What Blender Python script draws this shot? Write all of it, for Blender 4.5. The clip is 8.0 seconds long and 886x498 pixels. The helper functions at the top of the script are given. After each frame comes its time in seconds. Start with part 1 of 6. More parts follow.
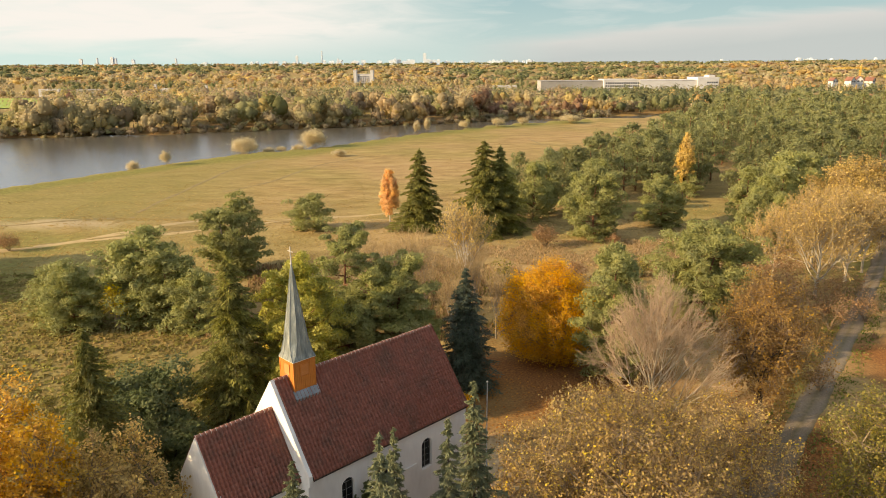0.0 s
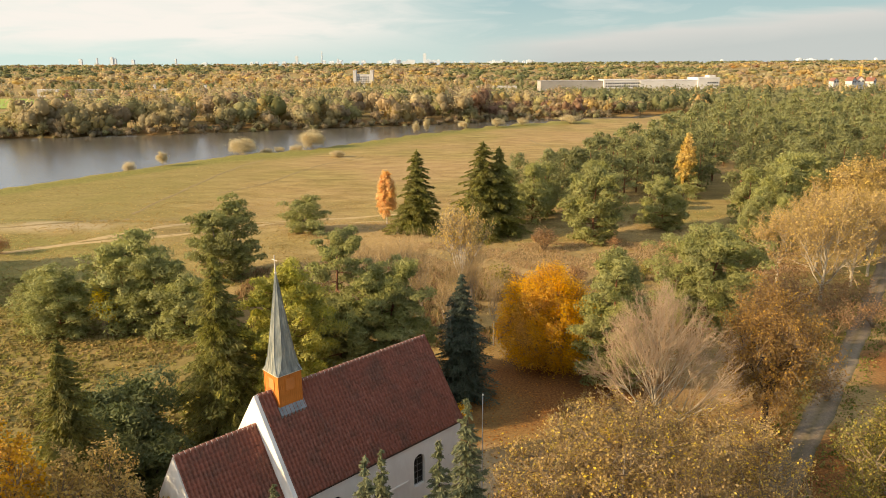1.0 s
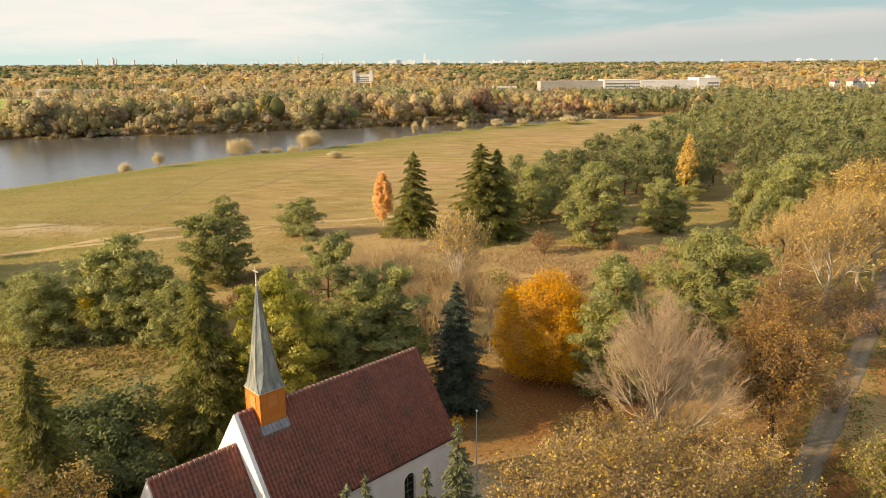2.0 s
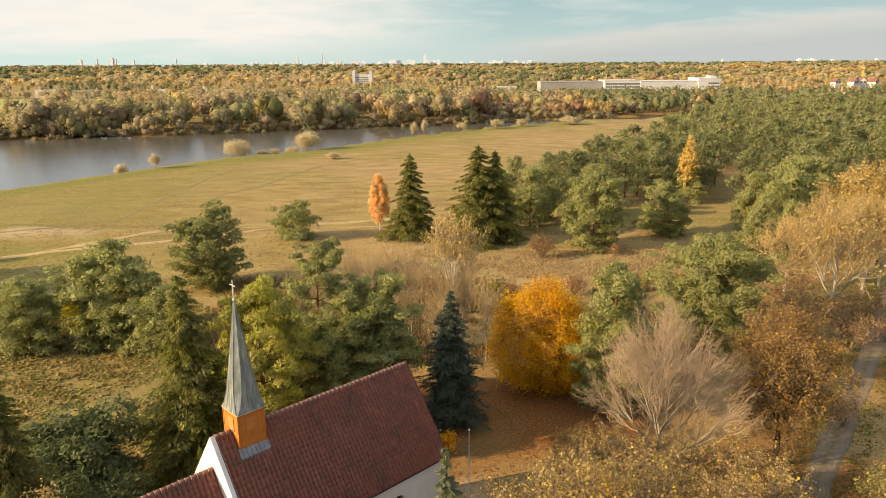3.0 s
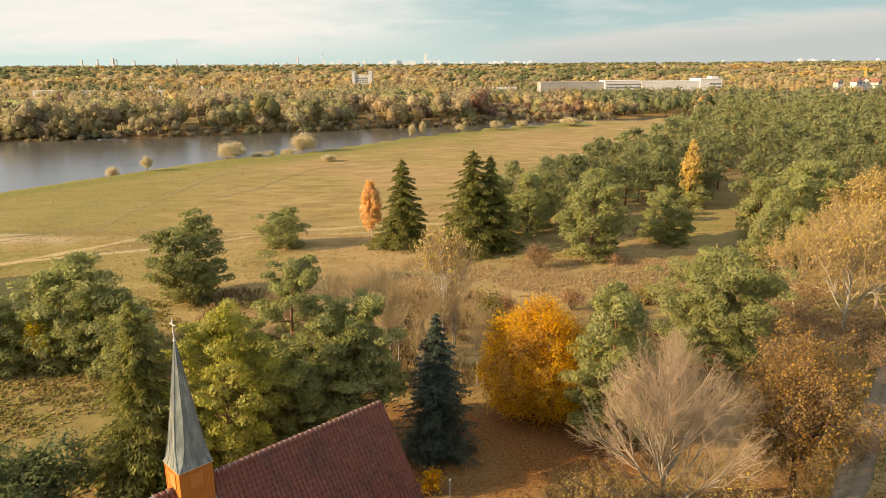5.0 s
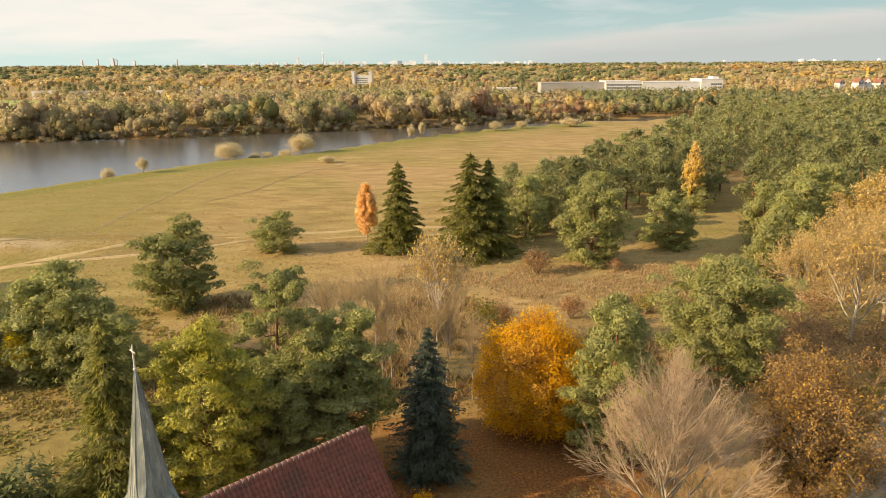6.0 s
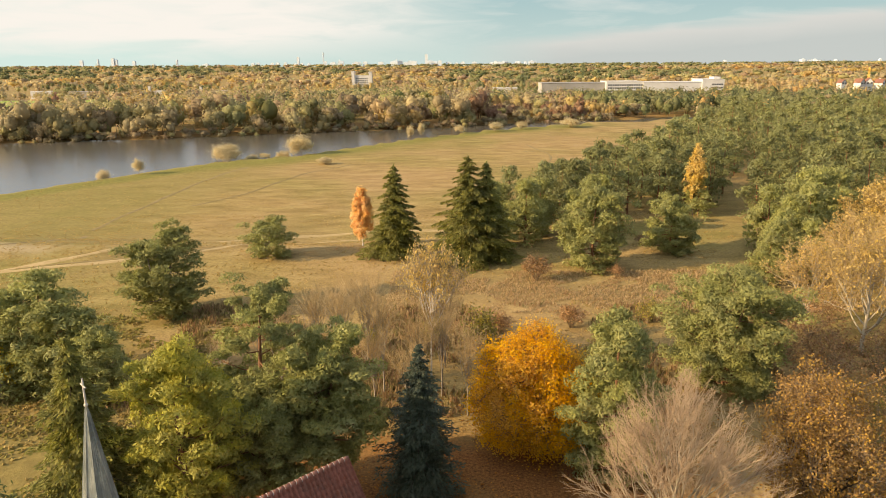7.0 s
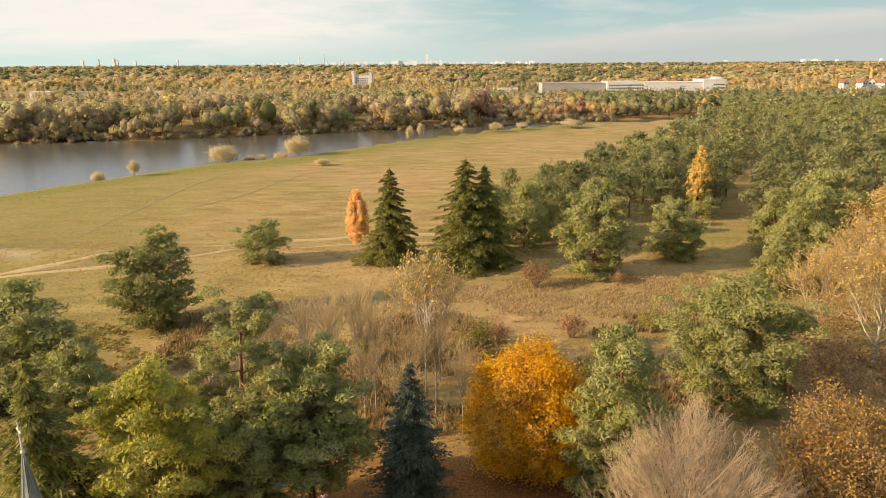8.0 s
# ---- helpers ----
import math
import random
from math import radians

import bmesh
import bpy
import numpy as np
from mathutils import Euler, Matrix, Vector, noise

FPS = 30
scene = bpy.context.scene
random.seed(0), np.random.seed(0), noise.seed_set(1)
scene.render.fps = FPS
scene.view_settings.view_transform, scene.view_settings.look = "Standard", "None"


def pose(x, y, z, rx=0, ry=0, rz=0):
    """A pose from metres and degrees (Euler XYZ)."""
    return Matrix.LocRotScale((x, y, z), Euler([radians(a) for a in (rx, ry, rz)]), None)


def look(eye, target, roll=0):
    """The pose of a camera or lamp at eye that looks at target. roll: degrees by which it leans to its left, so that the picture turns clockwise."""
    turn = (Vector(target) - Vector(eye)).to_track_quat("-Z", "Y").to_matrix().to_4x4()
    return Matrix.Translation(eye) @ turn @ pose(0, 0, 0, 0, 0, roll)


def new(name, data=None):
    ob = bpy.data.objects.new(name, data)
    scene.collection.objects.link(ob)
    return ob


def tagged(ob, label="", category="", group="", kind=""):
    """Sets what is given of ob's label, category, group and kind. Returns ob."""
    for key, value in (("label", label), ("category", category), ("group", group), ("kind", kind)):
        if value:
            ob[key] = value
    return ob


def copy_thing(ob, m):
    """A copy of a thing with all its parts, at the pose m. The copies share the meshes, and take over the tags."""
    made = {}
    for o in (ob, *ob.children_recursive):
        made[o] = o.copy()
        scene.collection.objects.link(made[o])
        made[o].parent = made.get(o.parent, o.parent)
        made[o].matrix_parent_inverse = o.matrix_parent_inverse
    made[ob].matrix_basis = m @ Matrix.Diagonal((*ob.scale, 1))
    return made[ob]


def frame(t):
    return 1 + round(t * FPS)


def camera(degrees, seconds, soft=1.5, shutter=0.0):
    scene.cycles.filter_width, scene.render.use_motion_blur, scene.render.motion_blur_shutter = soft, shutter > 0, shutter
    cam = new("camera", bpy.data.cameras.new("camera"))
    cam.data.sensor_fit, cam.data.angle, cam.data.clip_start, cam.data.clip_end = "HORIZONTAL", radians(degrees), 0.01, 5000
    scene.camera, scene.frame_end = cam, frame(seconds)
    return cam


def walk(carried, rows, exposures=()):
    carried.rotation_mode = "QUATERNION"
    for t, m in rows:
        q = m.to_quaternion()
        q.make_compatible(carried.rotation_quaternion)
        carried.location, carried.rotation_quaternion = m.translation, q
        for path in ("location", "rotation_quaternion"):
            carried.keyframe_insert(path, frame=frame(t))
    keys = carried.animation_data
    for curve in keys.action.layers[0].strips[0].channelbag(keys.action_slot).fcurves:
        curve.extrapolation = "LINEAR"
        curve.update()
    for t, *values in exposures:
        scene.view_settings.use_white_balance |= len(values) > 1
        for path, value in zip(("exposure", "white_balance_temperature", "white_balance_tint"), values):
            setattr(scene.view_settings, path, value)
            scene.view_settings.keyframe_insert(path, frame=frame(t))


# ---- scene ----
cam = camera(65.0, 8.0, soft=0.5)
PATH = [
    (0.0, (0.000, 0.000, 38.301), 0.004, -14.991, -0.348),
    (0.5, (0.263, 1.317, 38.238), 0.006, -14.981, -0.349),
    (1.0, (0.555, 2.651, 38.200), 0.010, -14.972, -0.349),
    (1.5, (0.872, 4.006, 38.185), 0.016, -14.963, -0.350),
    (3.0, (1.939, 8.229, 38.251), 0.045, -14.940, -0.354),
    (3.5, (2.323, 9.702, 38.300), 0.059, -14.933, -0.356),
    (4.0, (2.716, 11.213, 38.360), 0.075, -14.927, -0.358),
    (4.5, (3.114, 12.767, 38.427), 0.093, -14.922, -0.360),
    (6.0, (4.307, 17.715, 38.644), 0.158, -14.908, -0.368),
    (6.5, (4.693, 19.473, 38.714), 0.184, -14.905, -0.371),
    (7.0, (5.068, 21.290, 38.779), 0.212, -14.902, -0.375),
    (7.5, (5.428, 23.171, 38.835), 0.242, -14.900, -0.378),
    (8.0, (5.771, 25.119, 38.880), 0.273, -14.898, -0.382),
]


def aimed(eye, yaw, pitch, roll):
    a, b = radians(yaw), radians(pitch)
    ahead = Vector((-math.sin(a) * math.cos(b), math.cos(a) * math.cos(b), math.sin(b)))
    return look(eye, Vector(eye) + ahead, roll)


walk(cam, [(t, aimed(eye, yaw, pitch, roll)) for t, eye, yaw, pitch, roll in PATH])
scene.view_settings.exposure = 0.85

# ---- light: low autumn sun from the left, a little behind, thin streaky cloud ----
SUN_FROM = Vector((-0.955, -0.295, 0.0)).normalized()
SUN_UP = radians(21.5)
sun_way = SUN_FROM * math.cos(SUN_UP) + Vector((0, 0, math.sin(SUN_UP)))
sun_data = bpy.data.lights.new("sun", "SUN")
sun_data.energy, sun_data.angle, sun_data.color = 5.0, radians(0.6), (1.0, 0.725, 0.41)
sun = new("sun", sun_data)
sun.matrix_world = look((0, 0, 200), Vector((0, 0, 200)) - sun_way)

world = bpy.data.worlds.new("sky")
scene.world = world
world.use_nodes = True
wt = world.node_tree
wt.nodes.clear()


def wn(kind, **kw):
    n = wt.nodes.new(kind)
    for k, v in kw.items():
        n.inputs[k].default_value = v
    return n


sky = wt.nodes.new("ShaderNodeTexSky")
sky.sky_type, sky.sun_disc = "NISHITA", False
sky.sun_elevation, sky.sun_rotation = SUN_UP, math.atan2(SUN_FROM.x, SUN_FROM.y)
sky.air_density, sky.dust_density, sky.ozone_density = 1.0, 1.2, 1.0
geo = wt.nodes.new("ShaderNodeTexCoord")
sep = wt.nodes.new("ShaderNodeSeparateXYZ")
wt.links.new(geo.outputs["Generated"], sep.inputs[0])


def wmath(op, a, b, clamp=False):
    n = wt.nodes.new("ShaderNodeMath")
    n.operation, n.use_clamp = op, clamp
    for i, v in enumerate((a, b)):
        if isinstance(v, (int, float)):
            n.inputs[i].default_value = v
        else:
            wt.links.new(v, n.inputs[i])
    return n.outputs[0]


up = wmath("ADD", wmath("MAXIMUM", sep.outputs[2], 0.0), 0.07)
flat = wt.nodes.new("ShaderNodeCombineXYZ")
wt.links.new(wmath("DIVIDE", sep.outputs[0], up), flat.inputs[0])
wt.links.new(wmath("DIVIDE", sep.outputs[1], up), flat.inputs[1])
cloud = wn("ShaderNodeTexNoise", Scale=0.48, Detail=6.0, Roughness=0.5, Distortion=0.2)
wt.links.new(flat.outputs[0], cloud.inputs["Vector"])
ramp = wt.nodes.new("ShaderNodeValToRGB")
ramp.color_ramp.elements[0].position, ramp.color_ramp.elements[1].position = 0.38, 0.62
wt.links.new(cloud.outputs[0], ramp.inputs[0])
# streaks thin out towards the zenith; an unseen even veil is added there as fill light
low = wmath("SUBTRACT", 1.0, wmath("MULTIPLY", sep.outputs[2], 1.1), True)
cover = wmath("ADD", wmath("MULTIPLY", ramp.outputs[0], wmath("MULTIPLY", low, 0.8)), wmath("ADD", wmath("MULTIPLY", wmath("MAXIMUM", sep.outputs[2], 0.0), 0.6), wmath("ADD", wmath("MULTIPLY", wmath("SUBTRACT", 1.0, wmath("MULTIPLY", sep.outputs[2], 9.0), True), 0.26), 0.14)), True)
# whiter on the sun's side
side = wmath("ADD", wmath("MULTIPLY", sep.outputs[0], -0.75), 0.62, True)
tone = wt.nodes.new("ShaderNodeMix")
tone.data_type = "RGBA"
tone.inputs[6].default_value, tone.inputs[7].default_value = (1.62, 1.6, 1.58, 1), (4.2, 4.1, 3.9, 1)
wt.links.new(side, tone.inputs[0])
hue = wt.nodes.new("ShaderNodeMix")
hue.data_type, hue.blend_type = "RGBA", "MULTIPLY"
hue.inputs[0].default_value, hue.inputs[7].default_value = 1.0, (0.70, 0.84, 0.94, 1)
wt.links.new(sky.outputs[0], hue.inputs[6])
mixed = wt.nodes.new("ShaderNodeMix")
mixed.data_type = "RGBA"
wt.links.new(cover, mixed.inputs[0])
wt.links.new(hue.outputs[2], mixed.inputs[6])
wt.links.new(tone.outputs[2], mixed.inputs[7])
# near the horizon: cream cloud towards the sun, a teal gap, a pale rising band on the other side
azim = wmath("ARCTAN2", sep.outputs[0], sep.outputs[1])
streaks = wt.nodes.new("ShaderNodeCombineXYZ")
wt.links.new(wmath("MULTIPLY", azim, 7.0), streaks.inputs[0])
wt.links.new(wmath("MULTIPLY", sep.outputs[2], 42.0), streaks.inputs[1])
wisp = wn("ShaderNodeTexNoise", Scale=1.0, Detail=6.0, Roughness=0.55, Distortion=0.5)
wt.links.new(streaks.outputs[0], wisp.inputs["Vector"])
fray = wmath("MULTIPLY", wmath("SUBTRACT", wisp.outputs[0], 0.5), 1.0)


def fade(value, start, end):
    return wmath("DIVIDE", wmath("SUBTRACT", value, start), end - start, True)


def wmix(fac, a, b):
    n = wt.nodes.new("ShaderNodeMix")
    n.data_type = "RGBA"
    for sock, v in ((n.inputs[0], fac), (n.inputs[6], a), (n.inputs[7], b)):
        if isinstance(v, tuple):
            sock.default_value = (*v, 1)
        else:
            wt.links.new(v, sock)
    return n.outputs[2]


teal = wmix(fade(sep.outputs[2], 0.0, 0.085), (2.55, 3.0, 2.75), (1.75, 2.45, 2.45))
teal = wmix(fade(azim, -0.45, 0.1), (2.9, 3.5, 3.15), teal)
cream_at = wmath("ADD", fade(wmath("ADD", azim, wmath("MULTIPLY", fray, 0.9)), 0.06, -0.22), wmath("MULTIPLY", fray, 1.6), True)
cream_at = wmath("MULTIPLY", cream_at, fade(wmath("ADD", sep.outputs[2], wmath("MULTIPLY", fray, 0.05)), 0.008, 0.04))
low_sky = wmix(cream_at, teal, (4.1, 3.85, 3.45))
edge_z = wmath("ADD", wmath("MULTIPLY", azim, 0.066), wmath("ADD", wmath("MULTIPLY", fray, 0.022), 0.027))
band_at = wmath("MULTIPLY", fade(wmath("SUBTRACT", edge_z, sep.outputs[2]), -0.005, 0.010), fade(azim, 0.02, 0.16))
band_c = wmix(fade(wmath("SUBTRACT", edge_z, sep.outputs[2]), 0.008, 0.032), (3.1, 2.95, 2.7), (2.45, 2.5, 2.35))
low_sky = wmix(wmath("MULTIPLY", band_at, 0.85), low_sky, band_c)
ahead_at = wmath("MULTIPLY", fade(sep.outputs[1], 0.2, 0.6), fade(sep.outputs[2], 0.20, 0.085))
dim = wt.nodes.new("ShaderNodeMix")
dim.data_type, dim.blend_type = "RGBA", "MULTIPLY"
dim.inputs[0].default_value, dim.inputs[7].default_value = 1.0, (0.84, 0.84, 0.85, 1)
wt.links.new(low_sky, dim.inputs[6])
whole = wmix(ahead_at, mixed.outputs[2], dim.outputs[2])
back = wn("ShaderNodeBackground", Strength=0.155)
wt.links.new(whole, back.inputs[0])
out = wt.nodes.new("ShaderNodeOutputWorld")
wt.links.new(back.outputs[0], out.inputs[0])


# ---- materials ----
class Shader:
    """A small builder round a principled material."""

    def __init__(self, name, rough=0.8, metal=0.0, spec=0.3):
        self.mat = bpy.data.materials.new(name)
        self.mat.use_nodes = True
        self.tree = self.mat.node_tree
        self.bsdf = self.tree.nodes["Principled BSDF"]
        self.bsdf.inputs["Roughness"].default_value = rough
        self.bsdf.inputs["Metallic"].default_value = metal
        self.bsdf.inputs["Specular IOR Level"].default_value = spec

    def node(self, kind, **kw):
        n = self.tree.nodes.new(kind)
        for k, v in kw.items():
            n.inputs[k.replace("_", " ")].default_value = v
        return n

    def link(self, a, b):
        self.tree.links.new(a, b)

    def coords(self, which="Object", scale=(1, 1, 1)):
        c = self.node("ShaderNodeTexCoord")
        m = self.node("ShaderNodeMapping")
        m.inputs["Scale"].default_value = scale
        self.link(c.outputs[which], m.inputs[0])
        return m.outputs[0]

    def where(self):
        return self.node("ShaderNodeNewGeometry").outputs["Position"]

    def noise(self, scale, detail=4.0, rough=0.55, vec=None, distort=0.0):
        n = self.node("ShaderNodeTexNoise", Scale=scale, Detail=detail, Roughness=rough, Distortion=distort)
        if vec is not None:
            self.link(vec, n.inputs["Vector"])
        return n.outputs[0]

    def ramp(self, fac, stops):
        r = self.node("ShaderNodeValToRGB")
        els = r.color_ramp.elements
        while len(els) < len(stops):
            els.new(0.5)
        for e, (p, c) in zip(els, stops):
            e.position, e.color = p, (*c, 1) if len(c) == 3 else c
        self.link(fac, r.inputs[0])
        return r.outputs[0]

    def mix(self, fac, a, b, blend="MIX"):
        m = self.node("ShaderNodeMix")
        m.data_type, m.blend_type = "RGBA", blend
        for sock, v in ((m.inputs[0], fac), (m.inputs[6], a), (m.inputs[7], b)):
            if isinstance(v, (int, float)):
                sock.default_value = v
            elif isinstance(v, tuple):
                sock.default_value = (*v, 1)
            else:
                self.link(v, sock)
        return m.outputs[2]

    def math(self, op, a, b=0.0, clamp=False):
        m = self.node("ShaderNodeMath")
        m.operation, m.use_clamp = op, clamp
        for i, v in enumerate((a, b)):
            if isinstance(v, (int, float)):
                m.inputs[i].default_value = v
            else:
                self.link(v, m.inputs[i])
        return m.outputs[0]

    def color(self, c):
        if isinstance(c, tuple):
            self.bsdf.inputs["Base Color"].default_value = (*c, 1)
        else:
            self.link(c, self.bsdf.inputs["Base Color"])
        return self

    def bump(self, height, strength=0.4, distance=0.05):
        b = self.node("ShaderNodeBump", Strength=strength, Distance=distance)
        self.link(height, b.inputs["Height"])
        self.link(b.outputs[0], self.bsdf.inputs["Normal"])
        return self

    def translucent(self, color, amount=0.35):
        t = self.node("ShaderNodeBsdfTranslucent")
        self.link(color, t.inputs[0])
        m = self.node("ShaderNodeMixShader")
        m.inputs[0].default_value = amount
        self.link(self.bsdf.outputs[0], m.inputs[1])
        self.link(t.outputs[0], m.inputs[2])
        self.link(m.outputs[0], self.tree.nodes["Material Output"].inputs[0])
        return self


def leafy(name, stops, rough=0.6, through_light=0.4, tree_spread=0.25):
    """Leaves or needles: each its own tone, each tree a little different."""
    s = Shader(name, rough, spec=0.2)
    g = s.node("ShaderNodeNewGeometry")
    c = s.ramp(g.outputs["Random Per Island"], stops)
    o = s.node("ShaderNodeObjectInfo")
    hsv = s.node("ShaderNodeHueSaturation")
    s.link(s.math("ADD", s.math("MULTIPLY", o.outputs["Random"], tree_spread), 1.0 - tree_spread / 2), hsv.inputs["Value"])
    big = s.noise(0.35, 2.0, vec=g.outputs["Position"])
    s.link(s.math("ADD", s.math("MULTIPLY", big, 0.5), 0.75), hsv.inputs["Saturation"])
    s.link(c, hsv.inputs["Color"])
    s.color(hsv.outputs[0])
    s.translucent(hsv.outputs[0], through_light)
    return s.mat


def plain(name, a, b, scale=3.0, rough=0.8, metal=0.0, bump=0.2, spec=0.3, fine=30.0):
    s = Shader(name, rough, metal, spec)
    v = s.coords()
    n1, n2 = s.noise(scale, 5.0, vec=v), s.noise(fine, 3.0, vec=v)
    f = s.math("ADD", s.math("MULTIPLY", n1, 0.7), s.math("MULTIPLY", n2, 0.3))
    s.color(s.ramp(f, [(0.32, a), (0.68, b)]))
    s.bump(n2, bump, 0.03)
    return s.mat


M = {}
M["bark_dark"] = plain("bark_dark", (0.035, 0.026, 0.02), (0.10, 0.078, 0.06), 2.0, 0.95, bump=0.6)
M["bark_grey"] = plain("bark_grey", (0.16, 0.135, 0.10), (0.36, 0.31, 0.24), 1.2, 0.95, bump=0.5)
M["bark_pale"] = plain("bark_pale", (0.27, 0.23, 0.165), (0.48, 0.42, 0.31), 1.2, 0.95, bump=0.5)
M["bark_pine"] = plain("bark_pine", (0.10, 0.05, 0.03), (0.30, 0.15, 0.075), 0.8, 0.95, bump=0.6)
M["bark_birch"] = plain("bark_birch", (0.30, 0.27, 0.24), (0.68, 0.63, 0.56), 1.5, 0.85, bump=0.3)
M["twig"] = plain("twig", (0.14, 0.10, 0.06), (0.30, 0.225, 0.14), 1.2, 0.95, bump=0.2)
M["twig_tan"] = plain("tan_twig", (0.25, 0.18, 0.085), (0.44, 0.33, 0.175), 1.0, 0.95, bump=0.2)
M["twig_red"] = plain("twig_red", (0.27, 0.19, 0.12), (0.46, 0.345, 0.225), 1.0, 0.95, bump=0.2)
M["spruce"] = leafy("spruce_needles", [(0, (0.179, 0.178, 0.045)), (0.6, (0.227, 0.221, 0.056)), (1, (0.304, 0.277, 0.070))], 0.65, 0.42)
M["bluespruce"] = leafy("blue_spruce_needles", [(0, (0.132, 0.149, 0.081)), (0.55, (0.172, 0.188, 0.101)), (1, (0.242, 0.246, 0.120))], 0.65, 0.4)
M["yew"] = leafy("yew_needles", [(0, (0.100, 0.118, 0.048)), (0.6, (0.124, 0.144, 0.055)), (1, (0.166, 0.178, 0.063))], 0.6, 0.42)
M["fir"] = leafy("fir_needles", [(0, (0.078, 0.101, 0.072)), (0.6, (0.097, 0.123, 0.085)), (1, (0.129, 0.150, 0.098))], 0.6, 0.38)
M["pine"] = leafy("pine_needles", [(0, (0.248, 0.257, 0.091)), (0.5, (0.297, 0.302, 0.105)), (1, (0.363, 0.351, 0.122))], 0.7, 0.38)
M["pine_yellow"] = leafy("yellowish_pine_needles", [(0, (0.305, 0.295, 0.058)), (0.5, (0.368, 0.348, 0.068)), (1, (0.453, 0.408, 0.077))], 0.7, 0.4)
M["maple"] = leafy("orange_maple_leaves", [(0, (0.56, 0.29, 0.012)), (0.5, (0.72, 0.41, 0.016)), (1, (0.84, 0.53, 0.03))], 0.55, 0.58, 0.1)
M["orange"] = leafy("orange_birch_leaves", [(0, (0.78, 0.47, 0.16)), (1, (0.95, 0.67, 0.28))], 0.55, 0.5, 0.1)
M["brown"] = leafy("brown_oak_leaves", [(0, (0.21, 0.12, 0.045)), (0.6, (0.32, 0.19, 0.055)), (0.92, (0.41, 0.25, 0.05)), (1, (0.56, 0.35, 0.05))], 0.65, 0.35)
M["brownyellow"] = leafy("yellow_brown_leaves", [(0, (0.23, 0.15, 0.06)), (0.55, (0.39, 0.27, 0.105)), (0.86, (0.48, 0.345, 0.11)), (0.95, (0.60, 0.45, 0.06)), (1, (0.70, 0.53, 0.06))], 0.6, 0.4)
M["yellow"] = leafy("yellow_leaves", [(0, (0.45, 0.25, 0.02)), (0.6, (0.65, 0.38, 0.03)), (1, (0.80, 0.50, 0.05))], 0.55, 0.45)
M["yellowgreen"] = leafy("yellow_green_leaves", [(0, (0.13, 0.12, 0.035)), (0.6, (0.27, 0.24, 0.06)), (1, (0.45, 0.35, 0.06))], 0.6, 0.4)
M["oak"] = leafy("golden_brown_oak_leaves", [(0, (0.34, 0.235, 0.075)), (0.6, (0.48, 0.345, 0.115)), (1, (0.66, 0.48, 0.145))], 0.6, 0.42)
M["larch"] = leafy("golden_larch_needles", [(0, (0.50, 0.36, 0.10)), (1, (0.78, 0.58, 0.18))], 0.6, 0.45, 0.1)
M["lemon"] = leafy("lemon_yellow_leaves", [(0, (0.56, 0.42, 0.025)), (1, (0.82, 0.64, 0.06))], 0.55, 0.5)
M["cream"] = leafy("cream_willow_leaves", [(0, (0.482, 0.396, 0.215)), (1, (0.688, 0.593, 0.361))], 0.6, 0.4)
M["pine_wood"] = leafy("pine_wood_needles", [(0, (0.177, 0.188, 0.077)), (0.5, (0.214, 0.221, 0.090)), (1, (0.265, 0.262, 0.105))], 0.7, 0.4, 0.35)
M["pale"] = leafy("pale_buff_leaves", [(0, (0.396, 0.275, 0.086)), (1, (0.598, 0.439, 0.144))], 0.6, 0.4)
M["redbrown"] = leafy("red_brown_leaves", [(0, (0.24, 0.135, 0.06)), (1, (0.46, 0.29, 0.14))], 0.65, 0.4)


# ---- mesh tools ----
def quad_mesh(name, verts, quads, material, colors=None, smooth=False):
    verts, quads = np.asarray(verts, np.float32), np.asarray(quads, np.int32)
    me = bpy.data.meshes.new(name)
    me.vertices.add(len(verts))
    me.vertices.foreach_set("co", verts.ravel())
    me.loops.add(quads.size)
    me.loops.foreach_set("vertex_index", quads.ravel())
    me.polygons.add(len(quads))
    me.polygons.foreach_set("loop_start", np.arange(0, quads.size, quads.shape[1], dtype=np.int32))
    me.polygons.foreach_set("use_smooth", np.full(len(quads), smooth))
    if colors is not None:
        at = me.color_attributes.new("tint", "FLOAT_COLOR", "POINT")
        at.data.foreach_set("color", np.asarray(colors, np.float32).ravel())
    me.materials.append(material)
    me.update(calc_edges=True)
    me.validate()
    return me


